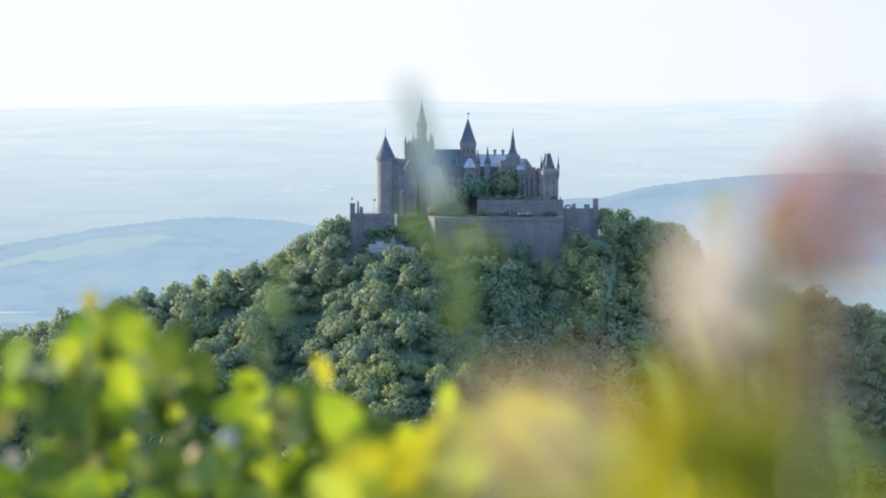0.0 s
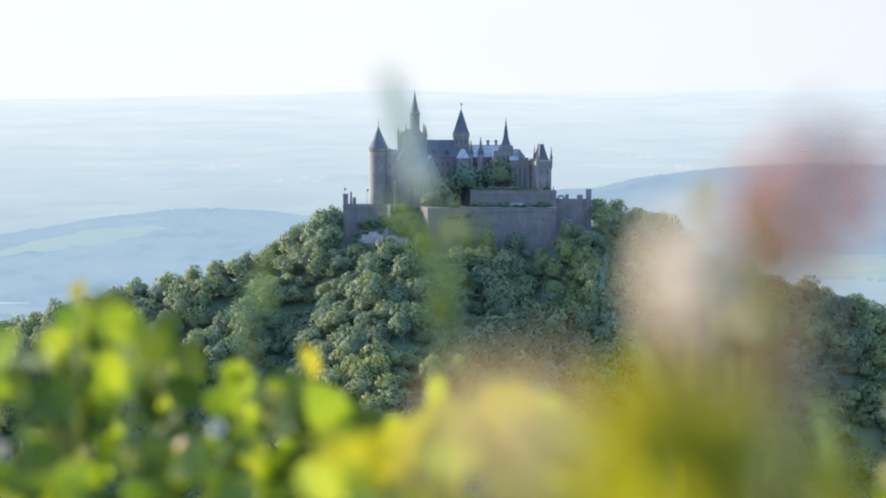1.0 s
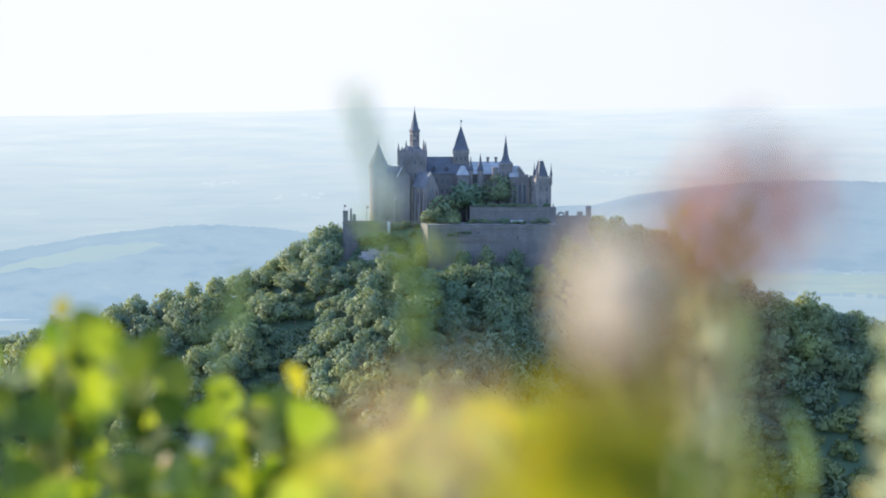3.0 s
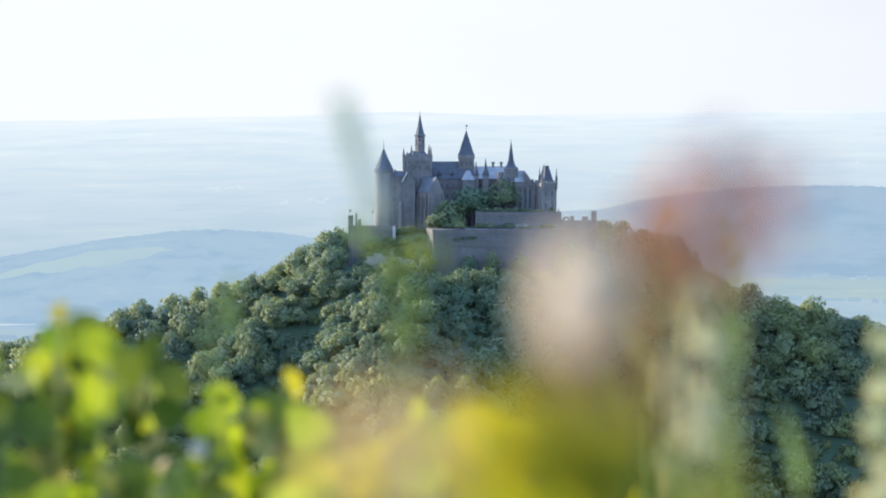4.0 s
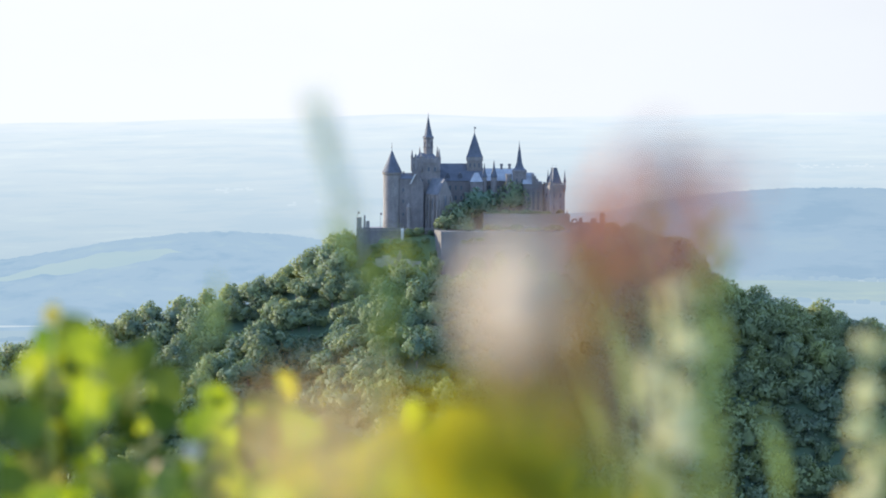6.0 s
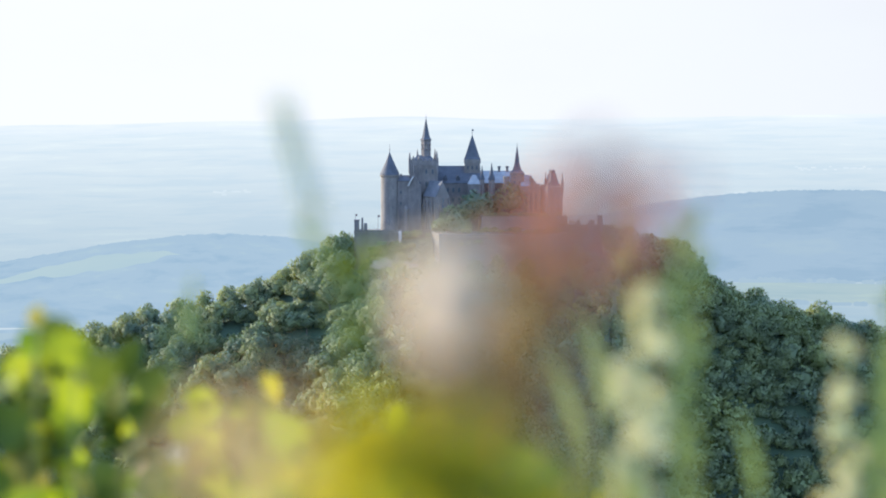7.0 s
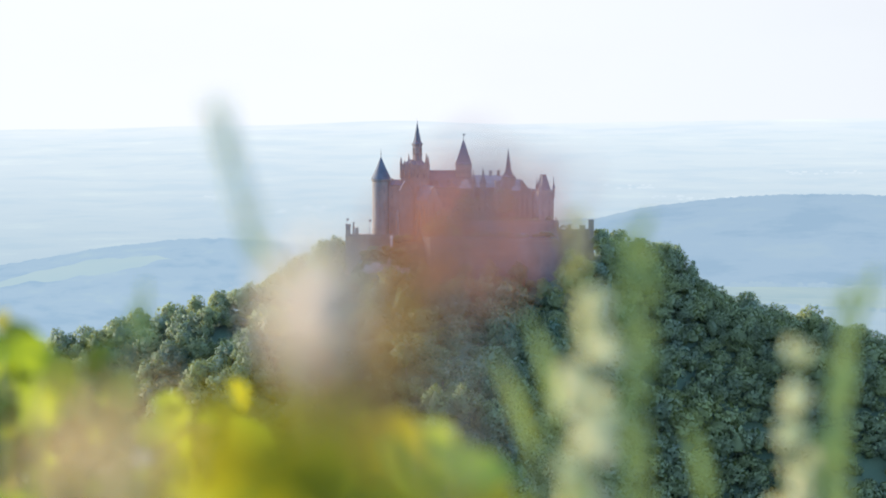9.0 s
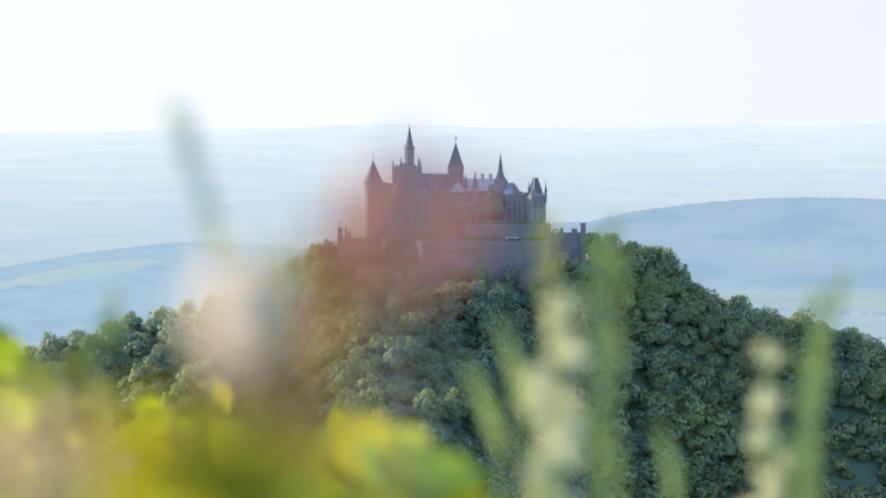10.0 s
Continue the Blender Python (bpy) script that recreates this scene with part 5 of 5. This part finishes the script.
def yellow_herb():
    """Yellowing broad-leaved herb in the middle distance of the meadow."""
    r = random.Random(9)
    y = 1.36
    t = thing("yellow_herb", (0.0177, y, land_z(0.0177, y)), "yellowing broad-leaved herb lit from behind", "herb")
    top_x = (-0.1015, -0.0708, -0.0323, -0.0015, 0.0254, 0.0523, 0.0831, 0.1215)
    top_z = (359.7398, 359.7532, 359.7640, 359.7732, 359.7801, 359.7717, 359.7532, 359.7378)
    stems = []
    for i in range(12):
        x = -0.0938 + (0.1138 - -0.0938) * i / 11
        z = float(np.interp(x, top_x, top_z)) - 0.01
        stalk(t, x, y, z, x * 0.6 + 0.0177 * 0.4, y + r.uniform(-0.04, 0.04), 0.003, 0.0014, STEM)
        stems.append((x, y, z))
    for i in range(160):
        x, yy, z = stems[r.randrange(12)]
        lx = x + r.uniform(-0.02, 0.02)
        lz = min(z - r.random() ** 1.2 * 0.16, float(np.interp(lx, top_x, top_z)) - 0.008)
        size = r.uniform(0.025, 0.05)
        m = LEAF_YELLOW if r.random() < 0.6 else LEAF_LIME
        leaf_part(t, lx, yy + r.uniform(-0.06, 0.06), lz, (r.uniform(-1, 1), r.uniform(-0.3, 0.3), r.uniform(-0.6, 0.5)), (r.uniform(-0.2, 1.4), -1, r.uniform(-0.3, 0.8)), size, size * 0.65, m)
    leaf_part(t, 0.0831, 1.3, 359.7549, (1, 0, -0.1), (0, -1, 0.5), 0.05, 0.026, LEAF_LIME)
    leaf_part(t, 0.0238, 1.34, 359.7672, (0.6, 0, -0.7), (0.1, -1, 0.3), 0.055, 0.042, LEAF_YELLOW)


def near_flower():
    """A faded wildflower almost touching the lens: everything of it is a soft veil."""
    y = 0.46
    t = thing("faded_wildflower", (0.0385, y, land_z(0.0385, y)), "faded wildflower with white, red and brown withered parts", "wildflower")
    r = random.Random(21)
    stalk(t, 0.0293, 0.43, 359.9512, 0.0351, 0.5, 0.0028, 0.0022, BROWN_STEM)
    # white head
    bm = bmesh.new()
    for k in range(130):
        a, q = r.uniform(0, 6.28), math.sqrt(r.random())
        c = Vector((0.0262 + 0.0076 * q * math.cos(a), 0.425 + r.uniform(-0.004, 0.004), 359.9572 + 0.0104 * q * math.sin(a)))
        e = r.uniform(0, 6.28)
        leaf_bm(bm, c, (math.cos(e), r.uniform(-0.3, 0.3), math.sin(e)), (r.uniform(-0.2, 1.0), -1, 0.1), 0.0050, 0.0038)
    part("flower_head", bm, FLOWER_WHITE, t, "pale withered flower head")
    # red withered leaves
    for px, pz, n, spread, m, label in ((0.0605, 359.9695, 18, 0.0185, LEAF_RED, "withered red petal"), (0.0650, 359.9740, 9, 0.020, LEAF_MAUVE, "withered mauve petal")):
        for k in range(n):
            a, q = k * 2.4, spread * math.sqrt((k + 0.5) / n)
            leaf_part(t, px + q * math.cos(a), 0.465 + r.uniform(-0.004, 0.004), pz + q * math.sin(a) * 0.85, (r.uniform(-1, 1), 0.1, r.uniform(-1, 1)), (r.uniform(-0.2, 0.9), -1, 0.1), 0.011, 0.0056, m, "petal", label)
    stalk(t, 0.0560, 0.465, 359.9650, 0.0390, 0.52, 0.0022, 0.0012, BROWN_STEM)
    stalk(t, 0.0640, 0.465, 359.9780, 0.0447, 0.52, 0.0018, 0.0008, BROWN_STEM)
    # brown leaves between the head and the petals
    for k in range(9):
        leaf_part(t, 0.0425 + r.uniform(-0.010, 0.010), 0.47 + r.uniform(-0.004, 0.004), 359.9570 + r.uniform(-0.012, 0.010), (r.uniform(-0.8, 0.8), 0.1, 1), (0.1, -1, 0.2), 0.013, 0.0055, LEAF_BROWN, "leaf", "withered brown leaf")
    # brown and yellow leaves low on the stem
    for k in range(13):
        leaf_part(t, 0.0325 + r.uniform(-0.012, 0.012), 0.43, 359.9360 + r.uniform(-0.012, 0.008), (r.uniform(-0.5, 0.5), 0, 1), (0.7, -1, 0.2), 0.018, 0.007, LEAF_BROWN, "leaf", "withered brown leaf")
    for k in range(27):
        leaf_part(t, 0.0260 + r.uniform(-0.028, 0.028), 0.4 + r.uniform(-0.01, 0.01), 359.9223 - r.uniform(-0.010, 0.03), (r.uniform(-0.8, 0.8), 0, 1), (0.8, -1, 0.2), 0.022, 0.012, LEAF_MUSTARD if k % 3 else LEAF_YELLOW)
    # pinkish seed tuft on a second stem
    t2 = thing("seed_tuft", (-0.0140, 0.4, land_z(-0.0140, 0.4)), "pinkish brown tuft of fine seed hairs", "wildflower")
    stalk(t2, -0.0142, 0.39, 359.9336, -0.0115, 0.41, 0.0016, 0.0008, BROWN_STEM)
    for k in range(25):
        leaf_part(t2, -0.0148 + r.uniform(-0.014, 0.014), 0.39 + r.uniform(-0.01, 0.01), 359.9320 + r.uniform(-0.016, 0.008), (r.uniform(-0.8, 0.8), 0.1, 1), (r.uniform(-0.4, 0.4), -1, 0.1), 0.016, 0.0022, SEED_PINK, "seed_hair")


shrub()
grass_blade()
yellow_herb()
flower_spike("flower_spike", "upright spike of creamy florets on a green stem", 0.1415, 1.135, 359.8950, 359.7600, 0.1319, 0.022, 9, 31, FLOWER_PALE)
flower_spike("flower_spike", "upright spike of creamy florets on a green stem", 0.2950, 1.33, 359.8376, 359.7036, 0.2874, 0.020, 6, 32, FLOWER_PALE)
weed_stem(0.1767, 1.24, 359.9240, 0.1809, 359.7399, 24, 0.018, STEM, "tall green meadow herb with narrow leaves", 41)
weed_stem(0.1382, 1.25, 359.9287, 0.1647, 359.8863, 8, 0.012, LEAF_OLIVE, "thin olive meadow herb with a few leaves", 45)
weed_stem(0.3340, 1.33, 359.8790, 0.1753, 359.7286, 22, 0.018, STEM, "leaning green meadow herb with narrow leaves", 43)
weed_stem(0.3147, 1.3, 359.8229, 0.3220, 359.7273, 16, 0.018, STEM, "tall green meadow herb with narrow leaves", 44)
near_flower()


def grass_tuft():
    t = thing("grass_tuft", (0.1174, 1.2, land_z(0.1174, 1.2)), "loose tuft of leaning green grass blades", "grass")
    for bx, bz, tx, tz in ((0.1113, 359.7789, 0.0886, 359.8484), (0.1249, 359.7992, 0.1099, 359.8722), (0.2158, 359.7483, 0.2056, 359.8094)):
        stalk(t, bx, 1.2, bz, bx + 0.03, 1.2, 0.002, 0.0016, STEM)
        d = Vector((tx - bx, 0, tz - bz))
        leaf_part(t, (bx + tx) / 2, 1.2, (bz + tz) / 2, d, (0.5, -1, 0.2), d.length, 0.009, STEM, "blade")


grass_tuft()


def meadow_grass():
    """Short grass on the brow round the camera's stand."""
    r = np.random.RandomState(77)
    vs, fs = [], []
    for i in range(9000):
        d, a = 7.0 * math.sqrt(r.rand()), r.uniform(0, 6.28)
        x, y = d * math.cos(a), 1.0 + d * math.sin(a)
        if y > 3.4:
            continue
        h, t, w = r.uniform(0.05, 0.2), r.uniform(0, 6.28), r.uniform(0.002, 0.005)
        lean = 0.5 * h * r.rand()
        z = land_z(x, y) - 0.02
        c, q = math.cos(t), math.sin(t)
        k = len(vs)
        vs += [(x - w * c, y - w * q, z), (x + w * c, y + w * q, z), (x - w * 0.7 * c - lean * 0.3 * q, y - w * 0.7 * q + lean * 0.3 * c, z + h * 0.6), (x + w * 0.7 * c - lean * 0.3 * q, y + w * 0.7 * q + lean * 0.3 * c, z + h * 0.6), (x - lean * q, y + lean * c, z + h)]
        fs += [(k, k + 1, k + 3), (k, k + 3, k + 2), (k + 2, k + 3, k + 4)]
    ob = new("meadow_grass", tri_mesh("meadow_grass", np.array(vs), np.array(fs), STEM))
    tagged(ob, "short green meadow grass on the brow", "grass", kind="stuff")


meadow_grass()
